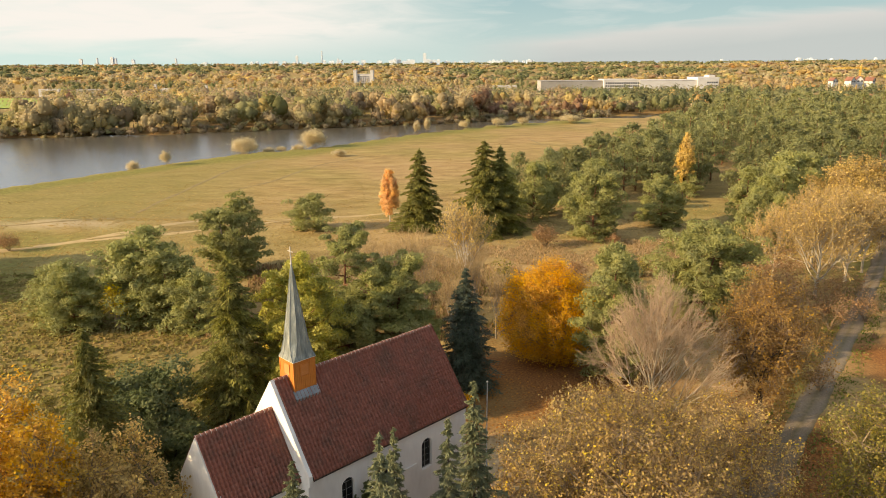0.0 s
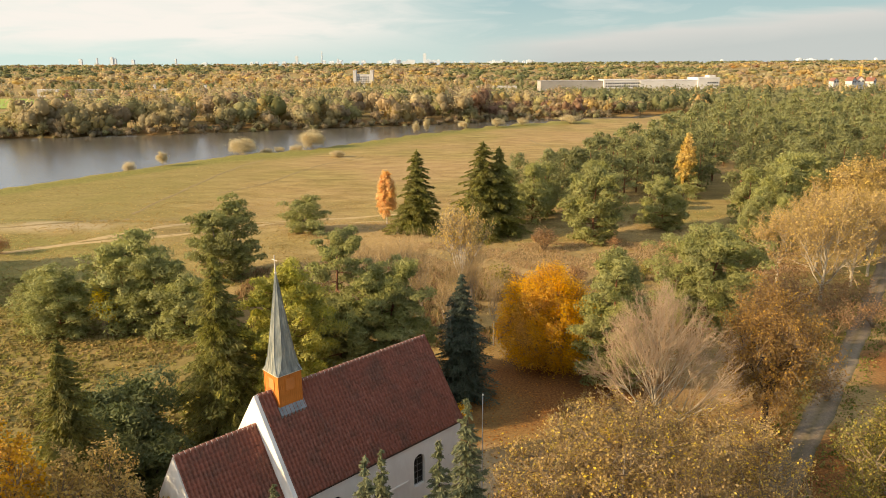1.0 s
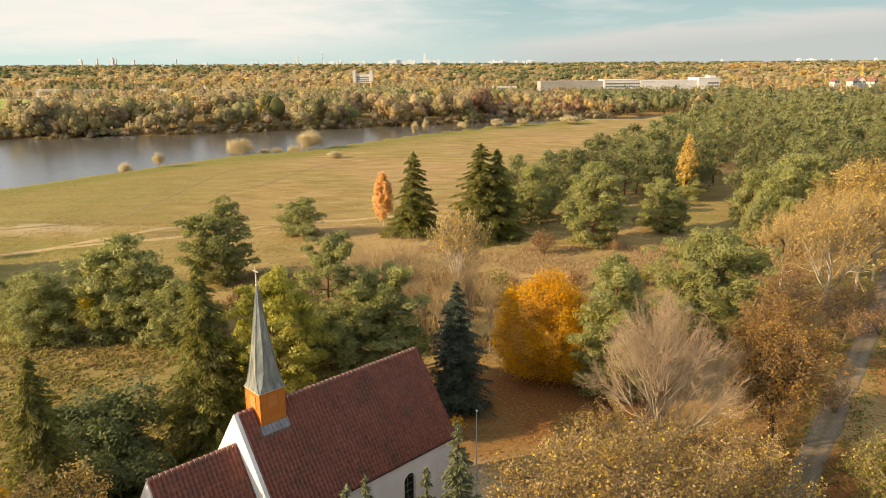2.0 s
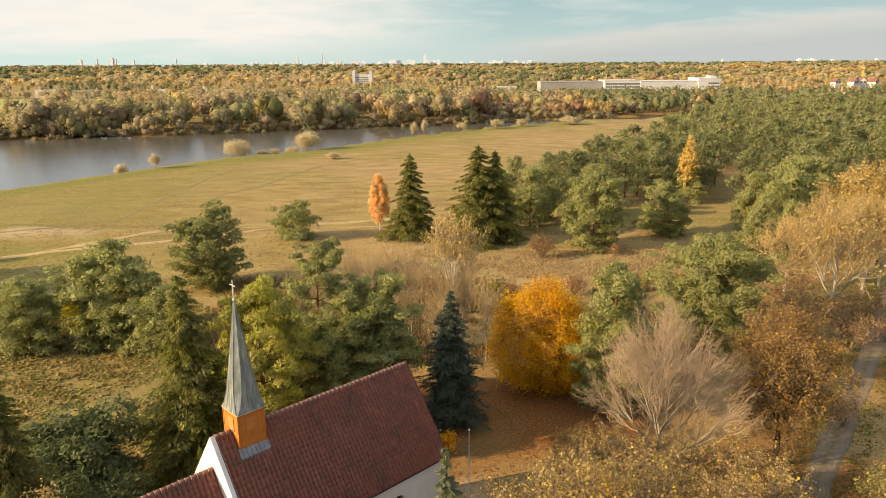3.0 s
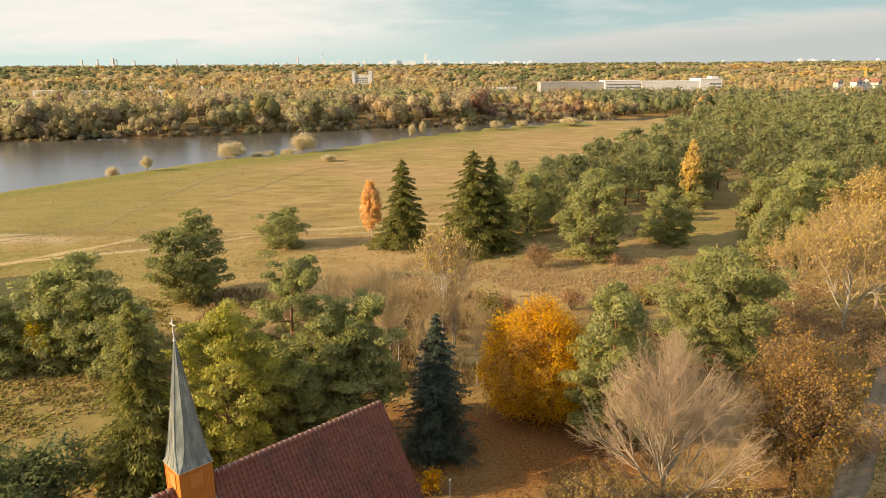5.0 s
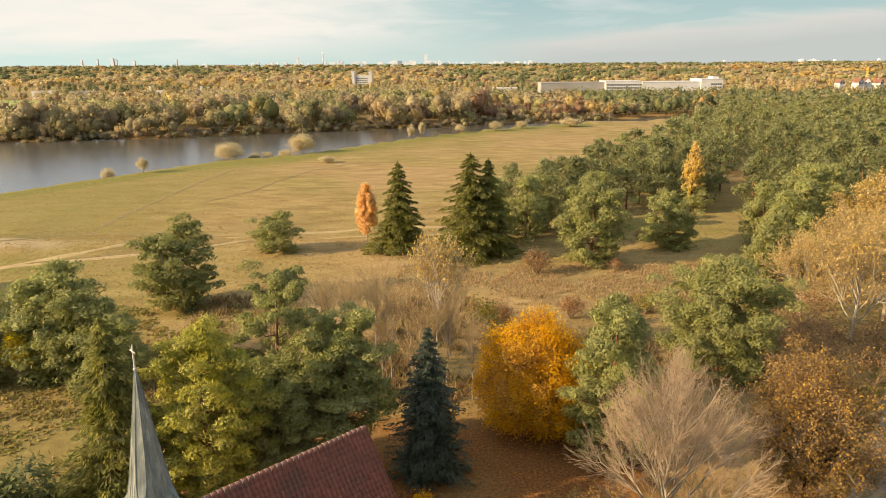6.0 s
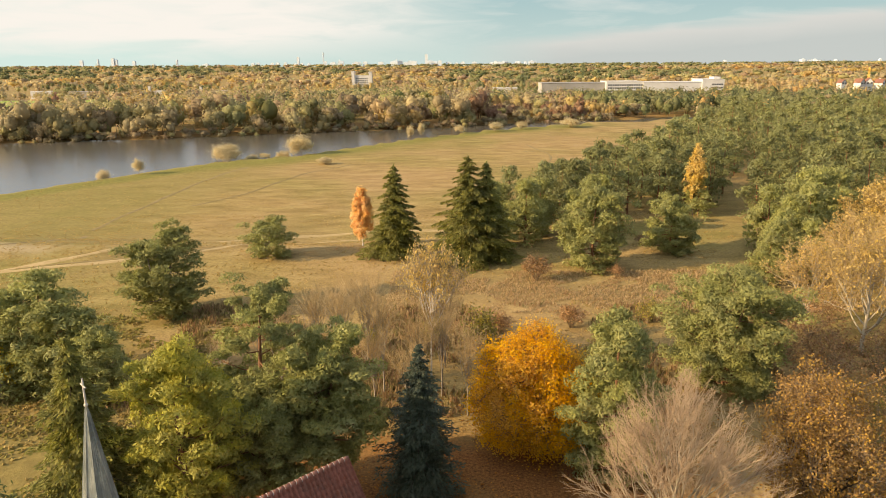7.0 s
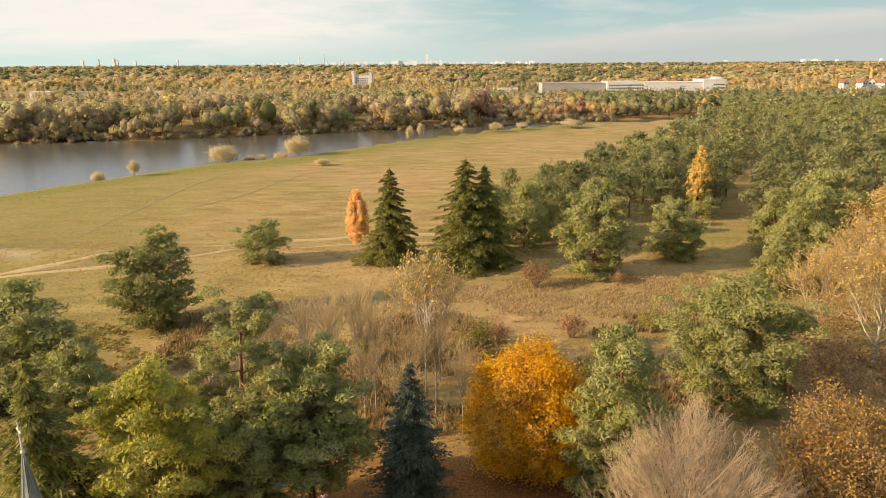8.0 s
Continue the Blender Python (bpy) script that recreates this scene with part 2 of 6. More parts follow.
class Soup:
    """Collects quads."""

    def __init__(self):
        self.v, self.q, self.n, self.c = [], [], 0, []

    def add(self, v, q, c=None):
        v = np.asarray(v, float).reshape(-1, 3)
        self.v.append(v)
        self.q.append(np.asarray(q).reshape(-1, 4) + self.n)
        self.n += len(v)
        if c is not None:
            self.c.append(np.broadcast_to(np.asarray(c, float), (len(v), 4)))

    def tube(self, pts, radii, sides=5):
        pts = np.asarray(pts, float)
        k = len(pts)
        d = np.gradient(pts, axis=0)
        d /= np.linalg.norm(d, axis=1, keepdims=True) + 1e-9
        ref = np.where(np.abs(d[:, 2:3]) < 0.9, [[0, 0, 1.0]], [[1.0, 0, 0]])
        a = np.cross(d, ref)
        a /= np.linalg.norm(a, axis=1, keepdims=True) + 1e-9
        b = np.cross(d, a)
        th = np.arange(sides) * 2 * np.pi / sides
        r = np.asarray(radii, float)[:, None, None]
        v = pts[:, None] + r * (np.cos(th)[None, :, None] * a[:, None] + np.sin(th)[None, :, None] * b[:, None])
        i = np.arange(k - 1)[:, None] * sides
        j = np.arange(sides)[None]
        j2 = (j + 1) % sides
        self.add(v.reshape(-1, 3), np.stack([i + j, i + j2, i + sides + j2, i + sides + j], -1).reshape(-1, 4))

    def box(self, lo, hi, frame_m=None):
        (x0, y0, z0), (x1, y1, z1) = lo, hi
        v = np.array([(x0, y0, z0), (x1, y0, z0), (x1, y1, z0), (x0, y1, z0), (x0, y0, z1), (x1, y0, z1), (x1, y1, z1), (x0, y1, z1)], float)
        if frame_m is not None:
            v = v @ np.array(frame_m.to_3x3()).T + np.array(frame_m.translation)
        self.add(v, [(0, 3, 2, 1), (4, 5, 6, 7), (0, 1, 5, 4), (1, 2, 6, 5), (2, 3, 7, 6), (3, 0, 4, 7)])

    def leaves(self, at, size, rng, up=0.25, out=None, long=1.5, c=None, along=None):
        """Small bent-free leaf quads at the given places."""
        at = np.asarray(at, float)
        n = len(at)
        nor = rng.normal(size=(n, 3))
        nor[:, 2] += up * 2
        if out is not None:
            nor += out
        nor /= np.linalg.norm(nor, axis=1, keepdims=True) + 1e-9
        t = np.cross(nor, rng.normal(size=(n, 3))) if along is None else along + rng.normal(0, 0.45, (n, 3))
        t /= np.linalg.norm(t, axis=1, keepdims=True) + 1e-9
        b = np.cross(nor, t)
        b /= np.linalg.norm(b, axis=1, keepdims=True) + 1e-9
        s = (size * rng.uniform(0.6, 1.3, n))[:, None]
        t, b = t * s * long / 2, b * s / 2
        v = np.stack([at - t, at + b * 0.9 - t * 0.1, at + t, at - b * 0.9 - t * 0.1], 1)
        q = np.arange(n * 4).reshape(-1, 4)
        cc = None if c is None else np.repeat(c, 4, 0)
        self.v.append(v.reshape(-1, 3))
        self.q.append(q + self.n)
        self.n += n * 4
        if cc is not None:
            self.c.append(cc)

    def mesh(self, name, material, smooth=False):
        return quad_mesh(name, np.concatenate(self.v), np.concatenate(self.q), material, np.concatenate(self.c) if self.c else None, smooth)


def part(name, mesh, parent, label=""):
    ob = new(name, mesh)
    ob.parent = parent
    if label:
        tagged(ob, label)
    return ob


def bm_mesh(name, bm, material, smooth=False):
    me = bpy.data.meshes.new(name)
    bmesh.ops.recalc_face_normals(bm, faces=bm.faces)
    bm.to_mesh(me)
    bm.free()
    me.materials.append(material)
    if smooth:
        for p in me.polygons:
            p.use_smooth = True
    return me


# ---- the land ----
def smooth(a):
    a = np.clip(a, 0, 1)
    return a * a * (3 - 2 * a)


# near and far bank of the river, from the left to where it bends away
NEAR_BANK = np.array([(-700, -30), (-420, 60), (-260, 170), (-172, 262), (-139, 316), (-104, 369), (-71, 391), (-18, 469), (40, 535), (120, 590), (260, 640), (420, 680)], float)
FAR_BANK = np.array([(-900, 340), (-600, 400), (-293, 462), (-190, 487), (-94, 525), (-10, 556), (50, 585), (120, 618), (260, 662), (420, 700)], float)
WATER_Z = -8.4


# edge of the pine wood: y, x
EDGE = np.array([(165, 12), (190, 20), (210, 26), (235, 40), (282, 64), (340, 96), (400, 128), (470, 165), (535, 200), (640, 235)], float)


def near_y(x):
    return np.interp(x, NEAR_BANK[:, 0], NEAR_BANK[:, 1])


def far_y(x):
    return np.interp(x, FAR_BANK[:, 0], FAR_BANK[:, 1])


def wobble(x, y, s):
    return np.sin(x / s + 1.3 * np.sin(y / s * 0.7)) * np.cos(y / s * 0.9 + 1.1 * np.sin(x / s * 0.6 + 2))


def land(x, y):
    x, y = np.asarray(x, float), np.asarray(y, float)
    edge = 168 + 0.05 * np.maximum(x - 20, 0) + 3 * np.sin(x / 23)
    # the wood stands on the higher ground, the meadow lies low
    low = 1 - 0.9 * smooth((x - np.interp(y, EDGE[:, 0], EDGE[:, 1]) - 2) / 22) * (1 - smooth((y - 520) / 120))
    z = -7 * smooth((y - edge) / 42) * low
    rough = smooth((y - 85) / 40) * (1 - 0.85 * smooth((y - 215) / 20))
    z = z + (0.22 * wobble(x, y, 9) + 0.12 * wobble(x + 40, y, 3.7)) * rough * (1 - smooth((y - 600) / 200))
    # the river's bed
    inside = np.minimum(y - near_y(x), far_y(x) - y)
    z = z - 3.6 * smooth((inside + 2.5) / 7)
    r = np.hypot(x, y)
    return z + 34 * smooth((r - 1300) / 3600)


def road_line(y):
    return np.interp(y, [-60, 32, 62.8, 82.8, 101.3, 125, 152, 195, 260, 420], [-60, 10.5, 34.6, 50.1, 64.0, 81.4, 100, 128, 168, 250])


def spread(lo, hi, fine_lo, fine_hi, step, grow):
    a = list(np.arange(fine_lo, fine_hi + step, step))
    s = step
    while a[-1] < hi:
        s *= grow
        a.append(a[-1] + s)
    s, b = step, [fine_lo]
    while b[-1] > lo:
        s *= grow
        b.append(b[-1] - s)
    return np.array(b[:0:-1] + a)


GX = spread(-6000, 6000, -112, 100, 2.1, 1.08)
GY = spread(-300, 5300, 24, 232, 1.9, 1.06)
xx, yy = np.meshgrid(GX, GY)
zz = land(xx, yy)
nx, ny = len(GX), len(GY)
idx = np.arange(nx * ny).reshape(ny, nx)
quads = np.stack([idx[:-1, :-1], idx[:-1, 1:], idx[1:, 1:], idx[1:, :-1]], -1).reshape(-1, 4)


def soft_blob(x, y, cx, cy, rx, ry):
    return np.clip(1.6 - 1.6 * np.hypot((x - cx) / rx, (y - cy) / ry) + 0.35 * wobble(x, y, 3.1), 0, 1)


litter_and_shade = np.maximum.reduce([soft_blob(xx, yy, 14, 80, 20, 17), soft_blob(xx, yy, 30, 62, 17, 16), soft_blob(xx, yy, -24, 66, 13, 11), soft_blob(xx, yy, 8, 40, 24, 20), soft_blob(xx, yy, -8, 78, 26, 18), soft_blob(xx, yy, 60, 82, 10, 18)])
green = np.clip(smooth(1 - np.abs(yy - near_y(xx) + 20) / 40) * 1.1, 0, 1) * (xx < 120)
green = np.maximum(green, 0.6 * smooth((-50 - xx) / 60) * smooth((yy - 150) / 40) * (yy < near_y(xx)))
green = np.maximum(green, soft_blob(xx, yy, -125, 175, 60, 26) * 0.75)
green = np.maximum(green, soft_blob(xx, yy, -95, 150, 45, 16) * 0.7)
green = np.maximum(green, soft_blob(xx, yy, -62, 92, 10, 4))
# left meadow: olive grass colour that also stands in for tree shade
green = np.maximum(green, soft_blob(xx, yy, -88, 122, 30, 24) * 0.75)
green = np.maximum(green, soft_blob(xx, yy, -30, 54, 24, 14) * 0.8)
# tree shade at the clearing, painted as darker green
green = np.maximum(green, soft_blob(xx, yy, 56, 182, 26, 20) * 0.55)
# rough green grass, deepened to hold the shade on the left ground
green = np.maximum(green, soft_blob(xx, yy, -44, 80, 38, 24) * 0.85)
green = np.maximum(green, soft_blob(xx, yy, -62, 104, 38, 30) * 0.85)
green = np.maximum(green, soft_blob(xx, yy, -36, 66, 22, 9) * 0.7)
green = np.maximum(green, np.clip(1.2 - np.abs(xx - road_line(yy) + 3.2) / 1.8, 0, 1) * (yy < 180) * 0.9)
green = np.maximum(green, ((xx > -1500) & (xx < -330) & (yy > 760) & (yy < 1010)) * 1.0)


dirt = np.zeros_like(xx)
dirt = np.maximum(dirt, soft_blob(xx, yy, -97, 170, 20, 8) * 0.8)
dirt = np.maximum(dirt, soft_blob(xx, yy, 4.6, 58.5, 4.6, 9))
reed = np.clip(1 - np.abs(yy - 138 - 2 * np.sin(xx / 9)) / 12, 0, 1) * smooth((xx + 22) / 20) * (1 - smooth((xx - 66) / 14))
# brown scrub ground, with the shadows on it painted in
litter_and_shade = np.maximum(litter_and_shade, soft_blob(xx, yy, -20, 108, 28, 15) * 0.45)
# a little browner, for shade painted into the left ground
litter_and_shade = np.maximum(litter_and_shade, soft_blob(xx, yy, -48, 86, 40, 34) * 0.18)
litter_and_shade = np.maximum(litter_and_shade, 0.55 * (np.abs(yy - far_y(xx) - 25) < 34) * (yy < 700))
green = np.maximum(green, 0.3 * smooth((yy - far_y(xx) + 9) / 6) * (1 - smooth((yy - far_y(xx) - 70) / 30)) * (yy < 700))
reed = np.maximum(reed, soft_blob(xx, yy, -46, 86, 36, 30) * 0.3)
reed = np.maximum(reed, soft_blob(xx, yy, -25, 108, 30, 14) * 0.35)
tint = np.stack([litter_and_shade, green, dirt, reed], -1).reshape(-1, 4)

s = Shader("meadow_ground", 0.95, spec=0.1)
att = s.node("ShaderNodeAttribute")
att.attribute_name = "tint"
zone = s.node("ShaderNodeSeparateColor")
s.link(att.outputs["Color"], zone.inputs[0])
P = s.where()
stretch = s.node("ShaderNodeMapping")
stretch.inputs["Scale"].default_value = (0.45, 1.0, 1.0)
stretch.inputs["Rotation"].default_value = (0, 0, radians(-38))
s.link(P, stretch.inputs[0])
n_big, n_mid, n_fine = s.noise(0.018, 5, vec=P), s.noise(0.16, 6, 0.65, vec=stretch.outputs[0]), s.noise(2.2, 5, 0.7, vec=P)
dry = s.ramp(n_mid, [(0.3, (0.23, 0.16, 0.06)), (0.5, (0.37, 0.26, 0.105)), (0.7, (0.47, 0.35, 0.16))])
olive = s.ramp(n_mid, [(0.3, (0.20, 0.165, 0.05)), (0.7, (0.37, 0.295, 0.10))])
base = s.mix(s.ramp(n_big, [(0.42, (0, 0, 0)), (0.62, (0.8, 0.8, 0.8))]), dry, olive)
base = s.mix(s.ramp(n_fine, [(0.3, (0.55, 0.55, 0.55)), (0.6, (1, 1, 1))]), (0.0, 0.0, 0.0), base, "MIX")
far_red = s.ramp(s.noise(0.012, 3, vec=P), [(0.45, (0, 0, 0)), (0.6, (0.6, 0.6, 0.6))])
base = s.mix(far_red, base, s.mix(0.5, base, (0.36, 0.23, 0.12)))
grass = s.ramp(s.noise(0.7, 5, 0.65, vec=P), [(0.3, (0.12, 0.115, 0.028)), (0.7, (0.26, 0.235, 0.06))])
base = s.mix(zone.outputs[1], base, grass)
leafmix = s.ramp(s.noise(3.5, 6, 0.75, vec=P), [(0.3, (0.05, 0.028, 0.014)), (0.48, (0.20, 0.09, 0.03)), (0.62, (0.34, 0.16, 0.045)), (0.75, (0.10, 0.07, 0.03))])
base = s.mix(zone.outputs[0], base, leafmix)
base = s.mix(s.math("MULTIPLY", zone.outputs[2], 0.85), base, s.ramp(n_fine, [(0.3, (0.33, 0.25, 0.14)), (0.7, (0.60, 0.48, 0.31))]))
base = s.mix(att.outputs["Alpha"], base, s.ramp(s.noise(0.5, 5, 0.7, vec=P), [(0.3, (0.17, 0.125, 0.055)), (0.7, (0.35, 0.26, 0.115))]))
s.color(base)
s.bump(s.math("ADD", s.noise(0.9, 6, 0.7, vec=P), s.math("MULTIPLY", n_mid, 0.4)), 0.5, 0.35)
M["ground"] = s.mat
verts = np.stack([xx, yy, zz], -1).reshape(-1, 3)
ground = tagged(new("ground", quad_mesh("ground", verts, quads, M["ground"], tint, True)), "tan autumn meadow with green bank, trodden tracks and fallen leaves", "ground", kind="structure")

# river
s = Shader("river_water", 0.2, spec=0.5)
s.color((0.085, 0.078, 0.062))
wm = s.node("ShaderNodeMapping")
wm.inputs["Scale"].default_value = (0.25, 1.0, 1.0)
s.link(s.where(), wm.inputs[0])
s.bump(s.noise(0.6, 5, 0.65, vec=wm.outputs[0]), 0.2, 0.4)
M["water"] = s.mat
wx = np.concatenate([np.linspace(-1500, -320, 12), np.linspace(-300, 425, 60)])
wv = np.concatenate([np.stack([wx, np.interp(wx, NEAR_BANK[:, 0], NEAR_BANK[:, 1]) - 4, np.full(len(wx), WATER_Z)], -1), np.stack([wx, np.interp(wx, FAR_BANK[:, 0], FAR_BANK[:, 1]) + 4, np.full(len(wx), WATER_Z)], -1)])
wk = len(wx)
wq = [(i, i + 1, wk + i + 1, wk + i) for i in range(wk - 1)]
tagged(new("water", quad_mesh("water", wv, wq, M["water"], smooth=True)), "calm dark grey river reflecting the pale sky", "river", kind="structure")

# young winter crop beyond the river
M["crop"] = plain("young_green_crop", (0.20, 0.27, 0.035), (0.32, 0.38, 0.06), 0.02, 0.9, fine=0.4)
fx, fy = np.meshgrid(np.linspace(-1100, -335, 30), np.linspace(770, 1000, 12))
fi = np.arange(fx.size).reshape(fx.shape)
fq = np.stack([fi[:-1, :-1], fi[:-1, 1:], fi[1:, 1:], fi[1:, :-1]], -1).reshape(-1, 4)
tagged(new("field", quad_mesh("field", np.stack([fx, fy, land(fx, fy) + 0.5], -1).reshape(-1, 3), fq, M["crop"], smooth=True)), "bright green field of young crop beyond the river", "field", kind="structure")

# gravel track
s = Shader("gravel_track", 0.95, spec=0.15)
P = s.where()
att = s.node("ShaderNodeAttribute")
att.attribute_name = "tint"
wheel = s.node("ShaderNodeSeparateColor")
s.link(att.outputs["Color"], wheel.inputs[0])
gravel = s.ramp(s.noise(5.0, 6, 0.7, vec=P), [(0.3, (0.15, 0.115, 0.08)), (0.7, (0.29, 0.235, 0.165))])
crown_c = s.ramp(s.noise(1.6, 6, 0.7, vec=P), [(0.35, (0.10, 0.085, 0.04)), (0.65, (0.21, 0.17, 0.085))])
s.color(s.mix(wheel.outputs[0], crown_c, gravel))
s.bump(s.noise(9.0, 4, vec=P), 0.6, 0.05)
M["gravel"] = s.mat
ry = np.arange(-40, 330, 1.5)
rx = road_line(ry)
rx = np.convolve(np.pad(rx, 6, mode="edge"), np.ones(13) / 13, "valid")
tang = np.gradient(np.stack([rx, ry], -1), axis=0)
tang /= np.linalg.norm(tang, axis=1, keepdims=True)
side_v = np.stack([tang[:, 1], -tang[:, 0]], -1)
offs = np.array([-1.45, -1.2, -0.85, -0.4, 0.0, 0.4, 0.85, 1.2, 1.45])
high = np.array([-0.06, 0.04, 0.025, 0.05, 0.075, 0.05, 0.025, 0.04, -0.06])
rut = np.array([0.0, 0.5, 1.0, 0.75, 0.25, 0.75, 1.0, 0.5, 0.0])
rv, rc = [], []
for i in range(len(ry)):
    w = 1 + 0.09 * math.sin(ry[i] * 0.53) + 0.06 * math.sin(ry[i] * 1.31)
    for o, h, g in zip(offs, high, rut):
        px, py = rx[i] + side_v[i, 0] * o * w, ry[i] + side_v[i, 1] * o * w
        rv.append((px, py, float(land(px, py)) + h + 0.03))
        rc.append((g, g, g, 1))
k = len(offs)
rq = [(i * k + j, i * k + j + 1, (i + 1) * k + j + 1, (i + 1) * k + j) for i in range(len(ry) - 1) for j in range(k - 1)]
tagged(new("road", quad_mesh("road", rv, rq, M["gravel"], rc, True)), "narrow grey gravel track with two worn wheel ruts", "track", kind="structure")

# trodden lines through the meadow
M["path"] = plain("trodden_earth", (0.33, 0.245, 0.11), (0.46, 0.345, 0.17), 0.6, 0.95, fine=4.0)
M["rut"] = plain("dark_rut", (0.18, 0.138, 0.058), (0.30, 0.225, 0.10), 0.6, 0.95, fine=4.0)


def trodden(pts, width, material, label):
    pts = np.array(pts, float)
    u = np.concatenate([[0], np.cumsum(np.hypot(*np.diff(pts, axis=0).T))])
    t = np.arange(0, u[-1], 1.3)
    x, y = np.interp(t, u, pts[:, 0]), np.interp(t, u, pts[:, 1])
    k = np.ones(13) / 13
    x, y = np.convolve(np.pad(x, 6, mode="edge"), k, "valid"), np.convolve(np.pad(y, 6, mode="edge"), k, "valid")
    x, y = x + 0.25 * np.sin(t * 0.21), y + 0.25 * np.sin(t * 0.16 + 1)
    g = np.gradient(np.stack([x, y], -1), axis=0)
    g /= np.linalg.norm(g, axis=1, keepdims=True)
    w = width * (0.75 + 0.3 * np.sin(t * 0.37) * np.sin(t * 0.11 + 1)) / 2
    v = []
    for s_, up_ in ((-1.3, -0.05), (-0.6, 0.06), (0.6, 0.06), (1.3, -0.05)):
        px, py = x + g[:, 1] * w * s_, y - g[:, 0] * w * s_
        v.append(np.stack([px, py, land(px, py) + up_ + 0.05], -1))
    v = np.stack(v, 1).reshape(-1, 3)
    q = [(i * 4 + j, i * 4 + j + 1, i * 4 + j + 5, i * 4 + j + 4) for i in range(len(t) - 1) for j in range(3)]
    tagged(new("path", quad_mesh("path", v, q, material, smooth=True)), label, "path", kind="structure")


TRACKS = (
    ([(-100, 140), (-84, 151), (-78, 155.7), (-71.5, 162.4), (-64, 171.5), (-57, 196), (-35, 208), (-16, 212), (20, 214)], 2.6, "path"),
    ([(-92, 147), (-78.7, 152.1), (-63.5, 158.4), (-47.2, 165.7), (-36, 190), (-24, 199), (-14, 201), (20, 203)], 1.9, "path"),
    ([(-92, 148.6), (-78.7, 153.6), (-63.5, 160), (-47.2, 167.4), (-36, 192)], 0.7, "rut"),
    ([(-150, 160), (-101, 168.8), (-91, 175), (-92, 195), (-97, 214)], 1.4, "rut"),
    ([(-97, 214), (-97, 224), (-96, 250), (-95, 288), (-92, 322), (-86, 345)], 1.2, "rut"),
    ([(-82, 249), (-69, 271), (-57, 321), (-37, 352)], 0.9, "rut"),
    ([(62, 300), (50, 330), (60, 380), (52, 430)], 1.2, "rut"),
    ([(82, 345), (80, 380), (110, 430)], 1.2, "rut"),
    ([(45, 395), (90, 405), (115, 425), (135, 470)], 1.3, "rut"),
)
for pts, w, m in TRACKS:
    trodden(pts, w, M[m], "faint trodden track through dry grass")


# ---- the church ----
AZ = 0.77
CHURCH = Matrix.Translation((-1.15, 60.15, 0)) @ Matrix.Rotation(AZ, 4, "Z")
# in the church's own frame: x along the ridge (0 at the east gable), -y the side towards the track
NAVE_L, NAVE_RIDGE, NAVE_EAVE, NAVE_W = 16.79, 14.89, 8.56, 4.78
ANX_L, ANX_RIDGE, ANX_W = 6.25, 12.73, 3.55
SLOPE = (NAVE_RIDGE - NAVE_EAVE) / NAVE_W


def plaster():
    s = Shader("white_plaster", 0.9, spec=0.2)
    v = s.coords()
    stain = s.noise(0.5, 5, 0.6, vec=s.coords(scale=(1, 1, 0.35)))
    fine = s.noise(9, 4, 0.6, vec=v)
    c = s.ramp(stain, [(0.3, (0.62, 0.58, 0.52)), (0.6, (0.80, 0.77, 0.71))])
    s.color(s.mix(s.ramp(fine, [(0.35, (0.0, 0.0, 0.0)), (0.6, (0.25, 0.25, 0.25))]), c, (0.70, 0.66, 0.60)))
    s.bump(fine, 0.25, 0.03)
    return s.mat


def tiles(name, node, socket):
    s = Shader(name, 0.8, spec=0.25)
    g = s.node(node)
    c = s.ramp(g.outputs[socket], [(0, (0.24, 0.086, 0.058)), (0.5, (0.262, 0.094, 0.064)), (0.93, (0.28, 0.10, 0.068)), (1, (0.30, 0.125, 0.088))])
    v = s.where()
    moss = s.ramp(s.noise(0.55, 6, 0.62, vec=v), [(0.48, (0, 0, 0)), (0.68, (0.75, 0.75, 0.75))])
    c = s.mix(moss, c, (0.135, 0.075, 0.055))
    c = s.mix(s.ramp(s.noise(14, 3, vec=v), [(0.4, (0, 0, 0)), (0.7, (0.35, 0.35, 0.35))]), c, (0.30, 0.17, 0.12))
    s.color(c)
    s.bump(s.noise(22, 3, vec=v), 0.3, 0.02)
    return s.mat


M["plaster"], M["tiles"] = plaster(), tiles("clay_pantiles", "ShaderNodeNewGeometry", "Random Per Island")
M["single_tile"] = tiles("clay_pantile", "ShaderNodeObjectInfo", "Random")
M["ridge_tile"] = plain("ridge_tile_clay", (0.20, 0.085, 0.06), (0.33, 0.16, 0.11), 2.5, 0.85)
M["mortar"] = plain("ridge_mortar", (0.40, 0.36, 0.30), (0.62, 0.57, 0.50), 4.0, 0.95)
M["orange_paint"] = plain("orange_painted_boards", (0.43, 0.14, 0.02), (0.56, 0.19, 0.03), 1.2, 0.6, spec=0.35)
M["trim_paint"] = plain("pale_trim_paint", (0.60, 0.55, 0.40), (0.78, 0.72, 0.58), 3.0, 0.6)
M["lead"] = plain("lead_flashing", (0.18, 0.19, 0.19), (0.33, 0.34, 0.33), 2.0, 0.55, 0.6)
s = Shader("weathered_copper_sheet", 0.42, 0.2, 0.5)
streak = s.noise(2.2, 6, 0.65, vec=s.coords(scale=(1.6, 1.6, 0.16)))
c = s.ramp(streak, [(0.28, (0.10, 0.115, 0.11)), (0.5, (0.21, 0.23, 0.215)), (0.72, (0.44, 0.44, 0.37))])
s.color(s.mix(s.ramp(s.noise(5, 4, vec=s.coords()), [(0.5, (0, 0, 0)), (0.75, (0.5, 0.5, 0.5))]), c, (0.16, 0.20, 0.18)))
